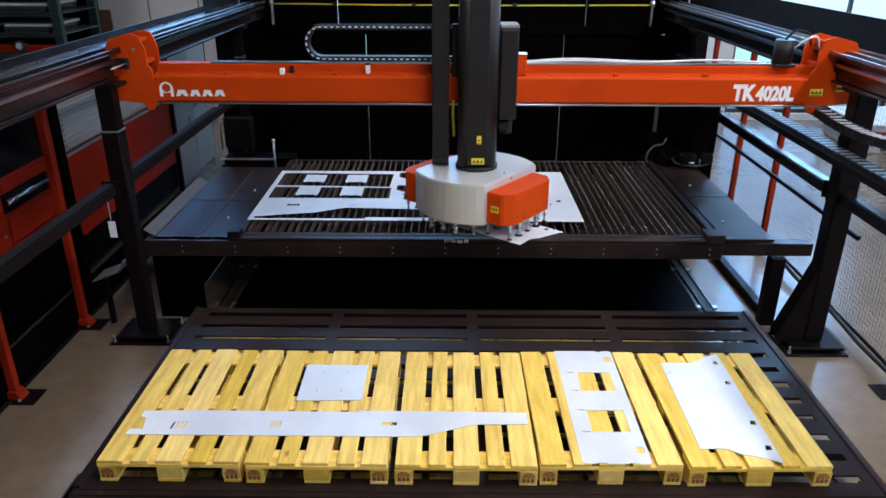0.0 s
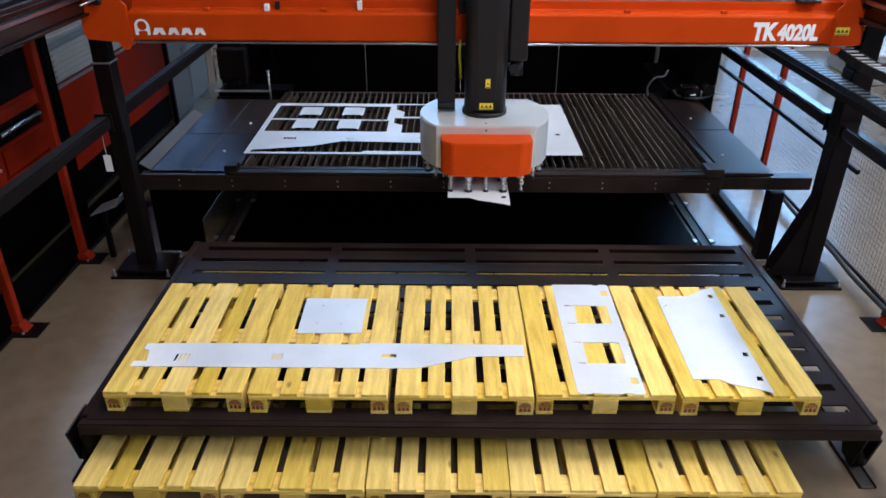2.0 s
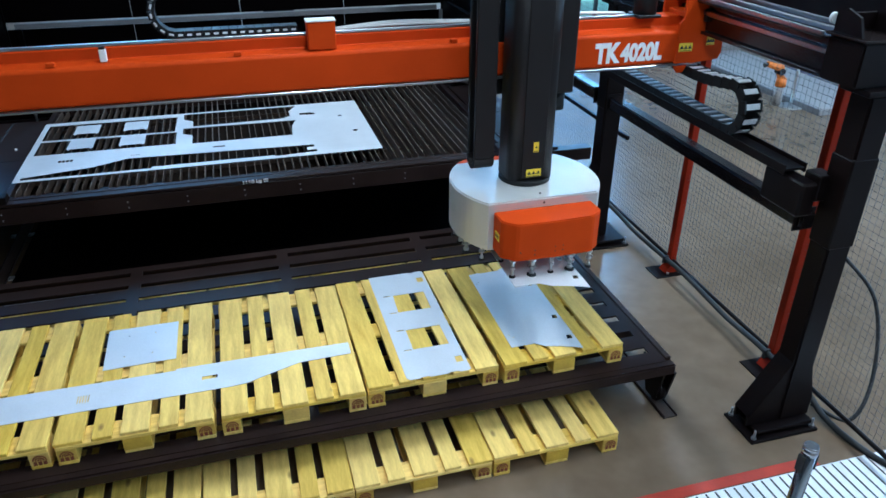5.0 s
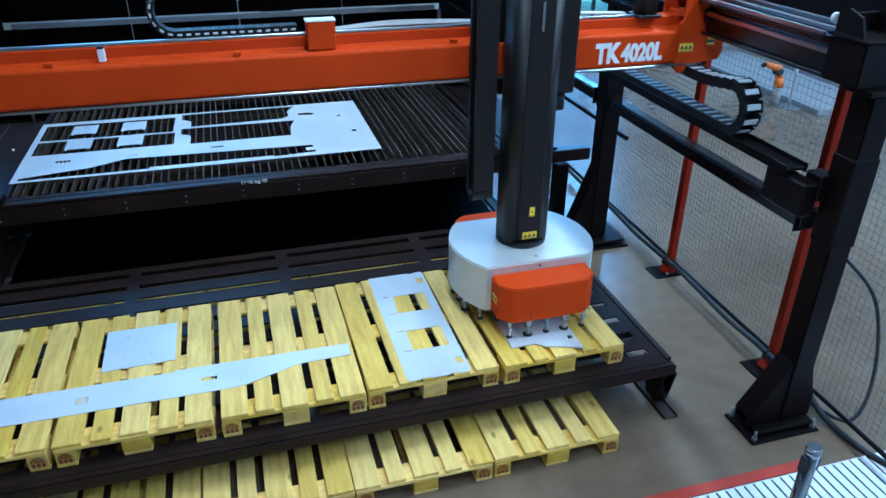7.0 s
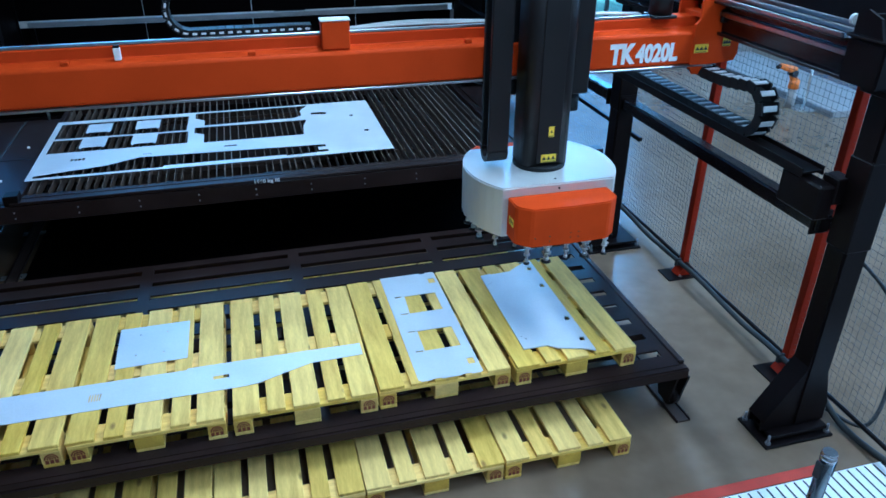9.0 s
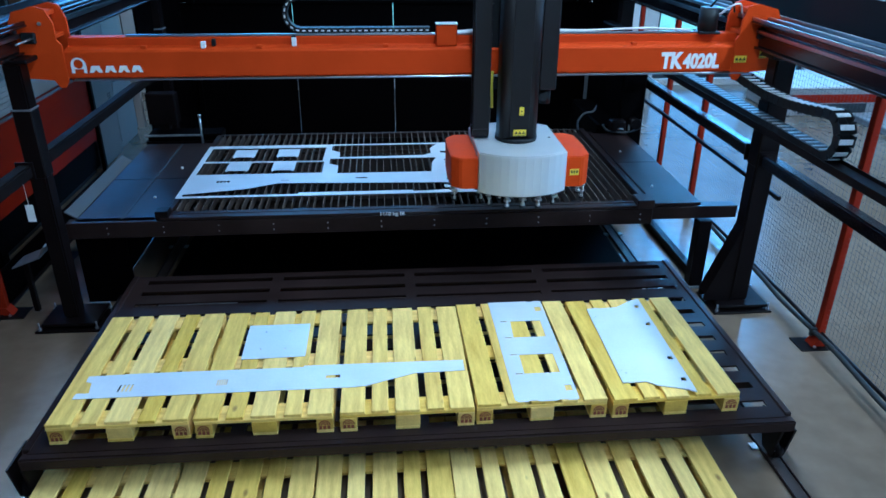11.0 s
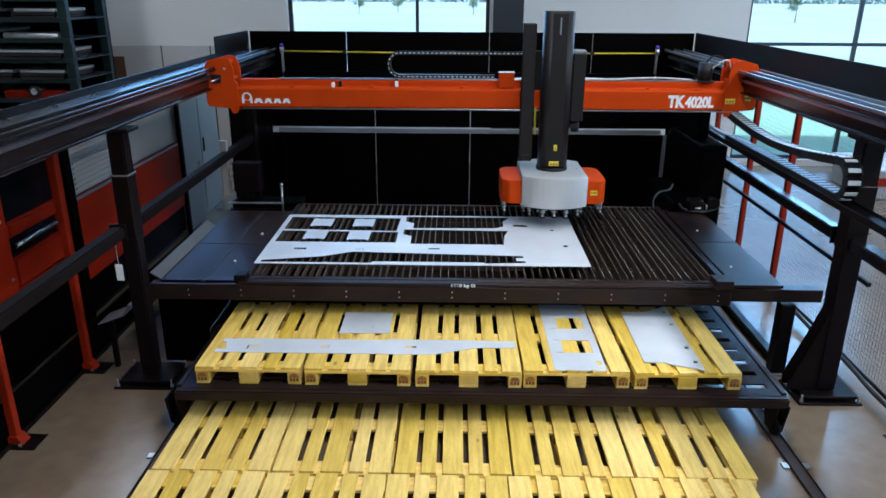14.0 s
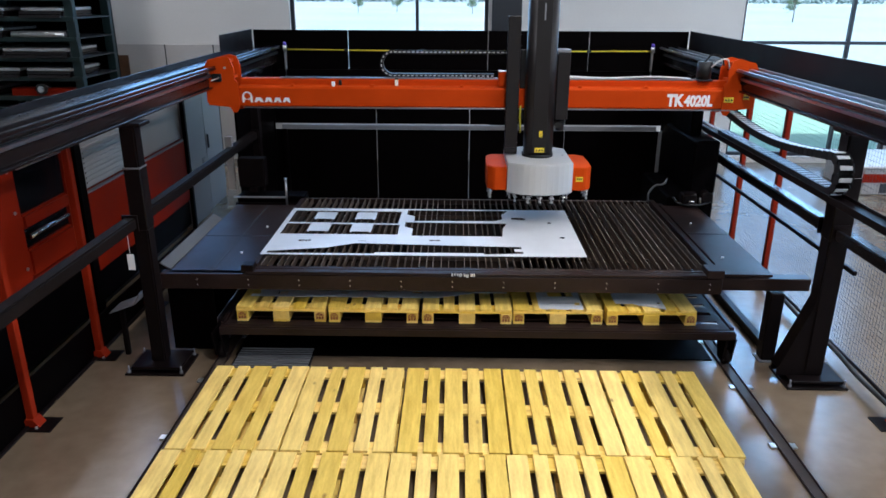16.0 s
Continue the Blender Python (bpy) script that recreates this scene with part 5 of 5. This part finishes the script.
run += [(3.40, 2.95, 0.10), (3.39, 2.75, 0.04), (3.42, 2.5, 0.021), (3.52, 2.25, 0.021), (3.9, 1.95, 0.021)]
part("cable", sweep(bmesh.new(), curve_points(run, 4), 0.021, 7), RUBBER, cab)
for y in FYS[2:6]:
    part("cable_tie", B(FX0 + FSLOPE * y - 0.085, FX0 + FSLOPE * y - 0.031, y - 0.012, y + 0.012, 0.09, 0.16, bevel=0.003), RUBBER, cab)
cab = thing("floor_cable", "black cable lying on the floor along the fence", "cable", pose(0, 0, 0))
part("cable", sweep(bmesh.new(), curve_points([(3.42, 2.9, 0.02), (3.55, 2.7, 0.02), (3.75, 2.8, 0.25), (3.8, 3.0, 0.7), (3.6, 3.2, 1.0)]), 0.013, 7), RUBBER, cab)

# ------------------------------------------------------------------ visitors' barrier, red line, striped mat
setting("floor_line", B(0.2, 3.1, 2.44, 2.51, 0.0, 0.004), LINE, "worn red line taped on the floor", "floor line")
mat = thing("striped_mat", "white floor mat with thin dark stripes", "mat", pose(0.2, 0.6, 0))
part("mat", B(0, 3.9, 0, 1.83, 0.0, 0.006, bevel=0.002), MATW, mat)
for k in range(62):
    x = 0.05 + k * 0.062
    part("stripe", B(x, x + 0.012, 0.01, 1.82, 0.0065, 0.0075), INK, mat)
st = thing("barrier_post", "polished steel belt barrier post standing on the mat", "barrier post", pose(2.195, 1.78, 0))
part("pole", C((0, 0, 0.02), (0, 0, 0.955), 0.031, n=20), CHROME, st)
part("cap", C((0, 0, 0.985), (0, 0, 1.0), 0.034, 0.030, n=20), CHROME, st)
part("cassette", C((0, 0, 0.955), (0, 0, 0.985), 0.034, n=20), CHROME, st)
for sx in (-1, 1):
    part("belt_slot", B(*sorted((sx * 0.030, sx * 0.042)), -0.018, 0.018, 0.86, 0.95, bevel=0.004), RUBBER, st)
part("foot", C((0, 0, 0.008), (0, 0, 0.02), 0.16, 0.15, n=28), CHROME, st)

# ------------------------------------------------------------------ red machine and cabinets west of the loader
mr = thing("red_machine", "red machine enclosure with grey louvred upper panels", "machine", pose(-3.66, 4.2, 0))
part("lower_body", B(-1.6, 0.0, 2.44, 5.2, 0.44, 1.30, bevel=0.02, seg=2), MACHRED, mr)
part("plinth", B(-1.58, -0.03, 2.44, 5.2, 0.1, 0.435), PANEL, mr, "black plinth")
part("plinth", B(-0.68, -0.01, -1.6, 2.28, 0.1, 0.775), PANEL, mr)
part("upper_body", B(-0.5, -0.03, 2.44, 5.2, 1.305, 1.98, bevel=0.015), GREYCAB, mr)
part("trim", B(-0.02, 0.012, 2.46, 5.15, 1.28, 1.30), DUCT, mr)
for k in range(12):
    part("louvre", B(-0.03, -0.016, 2.56, 3.55, 1.36 + k * 0.05, 1.378 + k * 0.05), GREYCAB, mr)
part("louvre_frame", B(-0.03, -0.02, 3.66, 3.69, 1.33, 1.96), DUCT, mr)
part("trim_post", B(-0.02, 0.04, 2.30, 2.42, 0.0, 2.0, bevel=0.004), PANEL, mr)
part("trim_post", B(-0.02, 0.03, 5.21, 5.28, 0.0, 2.0, bevel=0.004), PANEL, mr)
# door with a deep window, a roller at its head and a slot below
part("door_frame", B(-0.7, 0.02, -1.6, 1.36, 0.78, 1.98, bevel=0.03, seg=2), MACHRED, mr)
part("door_stile", B(-0.7, 0.02, 2.12, 2.285, 0.78, 1.98, bevel=0.02, seg=2), MACHRED, mr)
part("door_head", B(-0.7, 0.018, 1.362, 2.118, 1.90, 1.98, bevel=0.01), MACHRED, mr)
part("door_rail", B(-0.7, 0.018, 1.362, 2.118, 1.27, 1.40, bevel=0.02, seg=2), MACHRED, mr)
part("door_foot", B(-0.7, 0.018, 1.362, 2.118, 0.84, 1.09, bevel=0.02, seg=2), MACHRED, mr)
part("door_ledge", B(-0.1, 0.05, 1.2, 2.28, 0.79, 0.83, bevel=0.012, seg=2), MACHRED, mr)
part("window_recess", B(-0.05, -0.02, 1.362, 2.118, 1.40, 1.90), DARKGL, mr, "dark machine window")
part("slot_recess", B(-0.06, -0.03, 1.362, 2.118, 1.09, 1.27), DARKGL, mr)
part("roller", C((0.015, 1.40, 1.83), (0.015, 2.08, 1.83), 0.05, n=20), STEEL, mr, "polished roller at the head of the window")
part("roller", C((0.0, 1.42, 1.19), (0.0, 2.06, 1.19), 0.026, n=18), CHROME, mr)
for by, bz in ((1.25, 1.80), (1.25, 1.45), (2.20, 1.80), (2.20, 1.45), (1.27, 0.95)):
    part("bolt", C((0.02, by, bz), (0.03, by, bz), 0.016, n=6), STEEL, mr)
part("foot_rail", B(-1.5, -0.1, -1.5, 5.2, 0.0, 0.1), INK, mr)
cb = thing("control_cabinet", "pale grey control cabinet with dark edges", "cabinet", pose(-3.70, 9.55, 0), "control cabinets")
part("body", B(-0.6, 0, 0, 0.75, 0, 2.05, bevel=0.008), GREYCAB, cb)
part("door", B(0.001, 0.02, 0.02, 0.73, 0.1, 2.0, bevel=0.006), GREYCAB, cb)
part("edge", B(0.0, 0.03, -0.07, -0.01, 0, 2.05), INK, cb)
for k in range(10):
    part("vent", B(0.021, 0.024, 0.5, 0.62, 0.6 + k * 0.03, 0.612 + k * 0.03), INK, cb)
cb = thing("control_cabinet", "pale grey control cabinet with dark edges", "cabinet", pose(-3.75, 10.42, 0), "control cabinets")
part("body", B(-0.6, 0, 0, 0.8, 0, 2.05, bevel=0.008), GREYCAB, cb)
part("door", B(0.001, 0.02, 0.02, 0.78, 0.1, 2.0, bevel=0.006), GREYCAB, cb)
part("handle", B(0.021, 0.04, 0.08, 0.11, 0.95, 1.15, bevel=0.004), INK, cb)
pn = thing("operator_panel", "dark operator panel with pale buttons behind the bed", "control panel", pose(-2.45, 8.3, 0))
part("stand", B(-0.05, 0.05, -0.05, 0.05, 0, 0.95), BLACK, pn)
part("box", B(-0.16, 0.16, -0.08, 0.08, 0.95, 1.3, bevel=0.01), BLACK, pn)
part("side_light", B(-0.30, -0.22, -0.03, 0.03, 0.9, 1.55, bevel=0.006), GREYCAB, pn)
tagp = thing("inspection_tag", "small white tag hung from the post", "tag", pose(XL - 0.02, 5.43, 1.05))
part("tag", B(-0.03, 0.03, -0.002, 0, -0.08, 0.06), WHITEP, tagp)
part("string", C((0, -0.001, 0.06), (0, -0.001, 0.28), 0.002, n=5), WHITEP, tagp)

cbk = thing("rear_cabinet", "black drive cabinet with hoses behind the cutting bed", "cabinet", pose(2.47, 7.97, 0))
part("plinth_box", B(0, 0.53, 0, 1.2, 0.0, 0.95, bevel=0.02), PANEL, cbk)
part("body", B(0.24, 0.53, 0.0, 1.2, 0.951, 1.60, bevel=0.02), PANEL, cbk)
part("top_box", B(0.27, 0.40, 0.3, 1.1, 1.601, 1.95, bevel=0.02), PANEL, cbk)
part("gear_motor", C((0.40, -0.02, 0.98), (0.40, -0.16, 0.98), 0.06, n=16), BLACK, cbk)
part("gear_housing", B(0.12, 0.30, -0.14, -0.001, 0.88, 1.02, bevel=0.02), BLACK, cbk)
part("pipe_fitting", C((0.34, -0.10, 0.90), (0.34, -0.10, 0.96), 0.012, n=8), STEEL, cbk)
part("pipe_fitting", C((0.20, -0.15, 0.93), (0.26, -0.15, 0.93), 0.010, n=8), STEEL, cbk)
part("hose", sweep(bmesh.new(), curve_points([(-0.24, -0.06, 0.90), (-0.25, -0.06, 1.00), (-0.18, -0.05, 1.09), (-0.08, -0.04, 1.11), (-0.03, 0.02, 1.16)]), 0.012, 8), FLANGE, cbk, "grey hose")
part("hose", sweep(bmesh.new(), curve_points([(0.05, -0.03, 0.95), (0.10, -0.10, 0.90), (0.28, -0.15, 0.89), (0.45, -0.10, 0.92), (0.50, -0.02, 1.0)]), 0.014, 8), RUBBER, cbk)
# storage rack in the far corner
rk = thing("storage_rack", "teal storage rack loaded with steel bars and red parts", "rack", pose(-9.35, 11.4, 0))
for xx in (0.0, 1.7, 3.4):
    for yy in (0.0, 1.2):
        part("upright", B(xx - 0.07, xx + 0.07, yy - 0.05, yy + 0.05, 0, 4.6, bevel=0.006), TEAL, rk)
# added backing that makes the gaps between the loads read dark
part("back_sheet", B(-0.07, 3.47, 1.26, 1.28, 0.2, 4.5), PANEL, rk, "dark sheet added behind the rack to darken its gaps")
SHELVES = [0.35 + 0.30 * k for k in range(14)]
for z in SHELVES:
    part("shelf_beam", B(-0.07, 3.47, -0.08, -0.051, z - 0.035, z + 0.035, bevel=0.004), TEAL, rk)
    part("shelf", B(-0.07, 3.47, -0.05, 1.25, z, z + 0.02), INK, rk)
rnd = random.Random(21)
for k, z in enumerate(SHELVES):
    x = 0.12
    while x < 2.9:
        w = rnd.uniform(0.5, 1.3)
        w = min(w, 3.3 - x)
        kind = (k + int(x * 3)) % 3
        if kind == 0:
            st = thing("sheet_stack", "stack of dark steel sheets on the rack", "sheet stack", pose(-9.35 + x, 11.4, z + 0.02), "loads on the rack")
            for q in range(3):
                part("sheet", B(rnd.uniform(0, 0.05), w, -0.12 + 0.03 * q, 0.9, q * 0.05, q * 0.05 + 0.045, bevel=0.004), RUNWAY if q < 2 else STEEL, st)
        elif kind == 1:
            st = thing("machine_arm", "dark red machine arm stored on the rack", "machine part", pose(-9.35 + x, 11.4, z + 0.02), "loads on the rack")
            part("arm", B(0, w, -0.05, 0.16, 0, 0.13, bevel=0.02), MACHRED, st)
            part("joint", C((w * 0.5, -0.09, 0.12), (w * 0.5, 0.2, 0.12), 0.09, n=14), RUNWAY, st)
            part("flange", C((w * 0.5, -0.11, 0.12), (w * 0.5, -0.09, 0.12), 0.05, n=12), STEEL, st)
        else:
            st = thing("tube_stack", "stack of steel tubes stored on the rack", "tubes", pose(-9.35 + x, 11.4, z + 0.02), "loads on the rack")
            for q in range(4):
                part("tube", C((0.0, -0.05 + q * 0.12, 0.05), (w, -0.05 + q * 0.12, 0.05), 0.05, n=10), STEEL if q % 2 == 0 else RUNWAY, st)
        x += w + rnd.uniform(0.06, 0.25)
fr = thing("picture_frame", "small brown wooden frame hung on the cladding", "picture frame", pose(-6.68, HY1 - 0.06, 1.42))
part("frame", plate([(0, 0), (0.42, 0), (0.42, 0.58), (0, 0.58)], 0, 0.03, [[(0.05, 0.05), (0.37, 0.05), (0.37, 0.53), (0.05, 0.53)]]), BROWN, fr, "", pose(0, 0, 0, 90))
part("sheet", B(0.04, 0.38, -0.012, -0.002, 0.04, 0.54), BROWN, fr)
for xx in (-5.54, -4.62):
    setting("trim", B(xx - 0.01, xx + 0.01, HY1 - 0.067, HY1 - 0.06, 0, 2.2), INK, "dark joint of the wall cladding", "trim")

# ------------------------------------------------------------------ things seen through the east fence
ln = thing("grey_machine", "pale grey machine bench with a red-brown band", "machine", pose(6.75, 11.6, 0))
part("bench", B(0, 2.4, 0, 1.3, 0.0, 0.46, bevel=0.02), GREYCAB, ln)
part("band", B(-0.01, 2.41, -0.012, -0.001, 0.22, 0.36), MACHRED, ln, "red-brown band")
part("top", B(-0.04, 2.44, -0.04, 1.34, 0.461, 0.50, bevel=0.01), WALLM, ln)
part("recess", B(0.3, 1.5, -0.006, -0.001, 0.04, 0.2), INK, ln)
pf = thing("display_platform", "low pale grey platform on the hall floor", "platform", pose(7.85, 8.0, 0))
part("deck", B(0, 1.1, 0, 3.4, 0.0, 0.10, bevel=0.01), GREYCAB, pf)
part("edge_strip", B(-0.012, 0.0, 0, 3.4, 0.0, 0.095, bevel=0.003), DUCT, pf)
bx = thing("tool_chest", "dark blue steel chest on the hall floor", "chest", pose(9.7, 9.6, 0))
part("body", B(0, 0.7, 0, 1.5, 0.05, 0.6, bevel=0.02), BLUE, bx)
for k in range(2):
    part("drawer", B(-0.015, -0.001, 0.05, 1.45, 0.10 + k * 0.24, 0.31 + k * 0.24, bevel=0.008), BLUE, bx)
for fy in (0.1, 1.35):
    part("foot", B(0.05, 0.65, fy, fy + 0.06, 0.0, 0.049), INK, bx)
setting("door_1", B(8.85, 9.5, HY1 - 0.05, HY1 - 0.002, 0.0, 2.1, bevel=0.01), BLUE, "blue door in the hall wall", "door")
setting("wall_recess", B(8.46, 12.9, HY1 - 0.03, HY1 - 0.001, 2.12, 4.2), FRAMEM, "dark cladding above the door", "cladding")
rb = thing("robot_arm", "small orange robot arm on a low grey pedestal", "robot", pose(7.62, 8.62, 0))
part("pedestal", C((0, 0, 0.0), (0, 0, 0.28), 0.07, 0.06, n=16), GREYCAB, rb)
part("base", C((0, 0, 0.28), (0, 0, 0.40), 0.075, 0.07, n=16), ORANGE, rb)
bm = C((0, 0, 0.38), (-0.06, 0.0, 0.47), 0.055, 0.045, n=12)
part("lower_arm", bm, ORANGE, rb)
part("elbow", C((-0.06, -0.06, 0.50), (-0.06, 0.06, 0.50), 0.05, n=14), RUNWAY, rb)
bm = C((-0.04, 0, 0.54), (-0.30, 0, 0.62), 0.055, 0.038, n=12)
part("upper_arm", bm, ORANGE, rb)
part("wrist", C((-0.30, 0, 0.62), (-0.35, 0, 0.60), 0.032, n=10), RUNWAY, rb)
for gx, gy in ((7.757, 8.48), (6.9, 6.3)):
    st = thing("barrier_stand", "thin steel barrier stand on a disc foot", "barrier post", pose(gx, gy, 0), "barrier stands")
    part("foot", C((0, 0, 0), (0, 0, 0.02), 0.17, n=24), STEEL, st)
    part("pole", C((0, 0, 0.02), (0, 0, 0.85), 0.02, n=12), STEEL, st)

# ------------------------------------------------------------------ movement
# seconds, carriage x, beam front y, lift (metres below its upper place)
GANTRY_ROWS = [
    (0.0, 0.218, 5.718, 0.0), (0.5, 0.222, 5.476, 0.0), (1.0, 0.220, 5.492, 0.0), (1.5, 0.220, 5.494, 0.0), (2.0, 0.278, 5.401, 0.0),
    (2.5, 0.572, 4.865, 0.0), (3.0, 1.105, 4.229, 0.0), (3.5, 1.524, 4.125, 0.0), (4.0, 1.718, 4.130, 0.0), (4.2, 1.726, 4.135, 0.0), (4.5, 1.727, 4.145, 0.0),
    (6.0, 1.727, 4.148, -0.588), (6.5, 1.727, 4.148, -0.588), (7.0, 1.727, 4.147, -0.588), (7.5, 1.727, 4.147, -0.588), (8.0, 1.727, 4.147, -0.592), (8.2, 1.727, 4.147, -0.56),
    (9.2, 1.727, 4.147, 0.0), (9.7, 1.727, 4.150, 0.0), (10.0, 1.66, 4.21, 0.0), (10.3, 1.500, 4.397, 0.0), (10.5, 1.350, 4.653, 0.0), (11.0, 1.059, 5.668, 0.0),
    (11.5, 1.023, 6.627, 0.0), (12.0, 1.019, 7.500, 0.0), (12.5, 1.015, 7.749, 0.0), (13.0, 1.015, 7.757, 0.0), (13.5, 1.015, 7.758, -0.153),
    (14.0, 1.015, 7.762, -0.128), (14.5, 1.013, 7.765, -0.128), (15.0, 1.014, 7.771, -0.026), (15.5, 1.010, 7.765, 0.0), (16.0, 0.863, 7.567, 0.0)]
TURN_ROWS = [(0.0, 52), (0.2, 33), (0.35, 19), (0.5, 9), (0.7, 1.5), (0.9, 0), (4.2, 0), (8.2, 0), (9.2, 0), (9.7, 28), (10.1, 62), (10.3, 76), (10.5, 85), (10.7, 89.5), (11.0, 90), (16.0, 90)]
TRAY_ROWS = [(0.0, 0.0), (10.2, 0.0), (10.4, 0.012), (10.6, 0.075), (11.0, 0.243), (11.5, 0.457), (12.0, 0.702), (12.5, 0.910), (13.0, 1.160), (13.5, 1.375),
             (14.0, 1.595), (14.5, 1.797), (15.0, 2.040), (15.5, 2.235), (16.0, 2.460)]
RELEASE = 8.0


def at(rows, t, k=1):
    ts = [r[0] for r in rows]
    return float(np.interp(t, ts, [r[k] for r in rows]))


def motions():
    UP = 1.545
    walk(gantry, [(t, pose(0, y, 0)) for t, x, y, dz in GANTRY_ROWS])
    walk(beam_chain, [(t, pose(0, y + 0.19, 2.337)) for t, x, y, dz in GANTRY_ROWS])
    walk(carriage, [(t, pose(x, y - 0.002, 0)) for t, x, y, dz in GANTRY_ROWS])
    walk(vchain, [(t, pose(x, y, dz * 0.5)) for t, x, y, dz in GANTRY_ROWS])
    walk(lift, [(t, pose(x, y + CY, UP + dz)) for t, x, y, dz in GANTRY_ROWS])
    walk(head, [(t, pose(0, 0, 0, 0, 0, a)) for t, a in TURN_ROWS])
    # the panel under the cups, then left on its pallet
    x0, y0, z0 = at(GANTRY_ROWS, 7.0, 1), at(GANTRY_ROWS, 7.0, 2) + CY, UP - 0.588
    grip = pose(x0, y0, z0).inverted() @ pose(1.456, 3.262, PZ + 0.005)
    times = sorted({r[0] for r in GANTRY_ROWS} | {r[0] for r in TURN_ROWS})
    rows = []
    for t in [t for t in times if t <= 7.6]:
        m = pose(at(GANTRY_ROWS, t, 1), at(GANTRY_ROWS, t, 2) + CY, UP + at(GANTRY_ROWS, t, 3), 0, 0, at(TURN_ROWS, t)) @ grip
        rows.append((t, m))
    rest = pose(1.456, 3.262, PZ + 0.005)
    rows += [(RELEASE, rest)]
    rows += [(t, pose(0, d, 0) @ rest) for t, d in TRAY_ROWS if t > RELEASE]
    walk(held, rows)
    # tray and what stands on it
    walk(the_tray, [(t, pose(0, TRAY_Y + d, 0)) for t, d in TRAY_ROWS])
    for ob, m in TRAY_PALLETS + CARGO:
        walk(ob, [(t, pose(0, d, 0) @ m) for t, d in TRAY_ROWS])
    steps = [0.0, 10.2] + [10.3 + 0.1 * k for k in range(58)]
    for w in WHEELS:
        c = w.matrix_basis.translation.copy()
        walk(w, [(t, pose(*c, -math.degrees(at(TRAY_ROWS, t) / 0.075))) for t in steps])
    # links of the rolling chains
    for l, s in BEAM_LINKS:
        rows = []
        for t, x, y, dz in GANTRY_ROWS:
            front = (BEND + (x + 0.02) + math.pi * BR - BL) / 2
            u, v, a = chain_path(s, front, BR, BL, BEND)
            rows.append((t, pose(u, 0, v, 0, -a, 0)))
        walk(l, rows)
    for l, s in SIDE_LINKS:
        rows = []
        for t, x, y, dz in GANTRY_ROWS:
            top = y + 0.16
            front = (SEND + top + math.pi * SR - SL) / 2
            u, v, a = chain_path(s, front, SR, SL, SEND)
            if v >= 2 * SR - 1e-6:
                f = (u - front) / max(0.1, top - front)
                v -= 0.05 * (top - front) * math.sin(math.pi * min(1, f)) * 0.8 + 0.03 * min(1, f)
            rows.append((t, pose(0, u, v, a, 0, 90 - 90) @ pose(0, 0, 0, 0, 0, 90)))
        walk(l, rows)


the_tray = tray()
WHEELS = tray_wheels(the_tray)
motions()
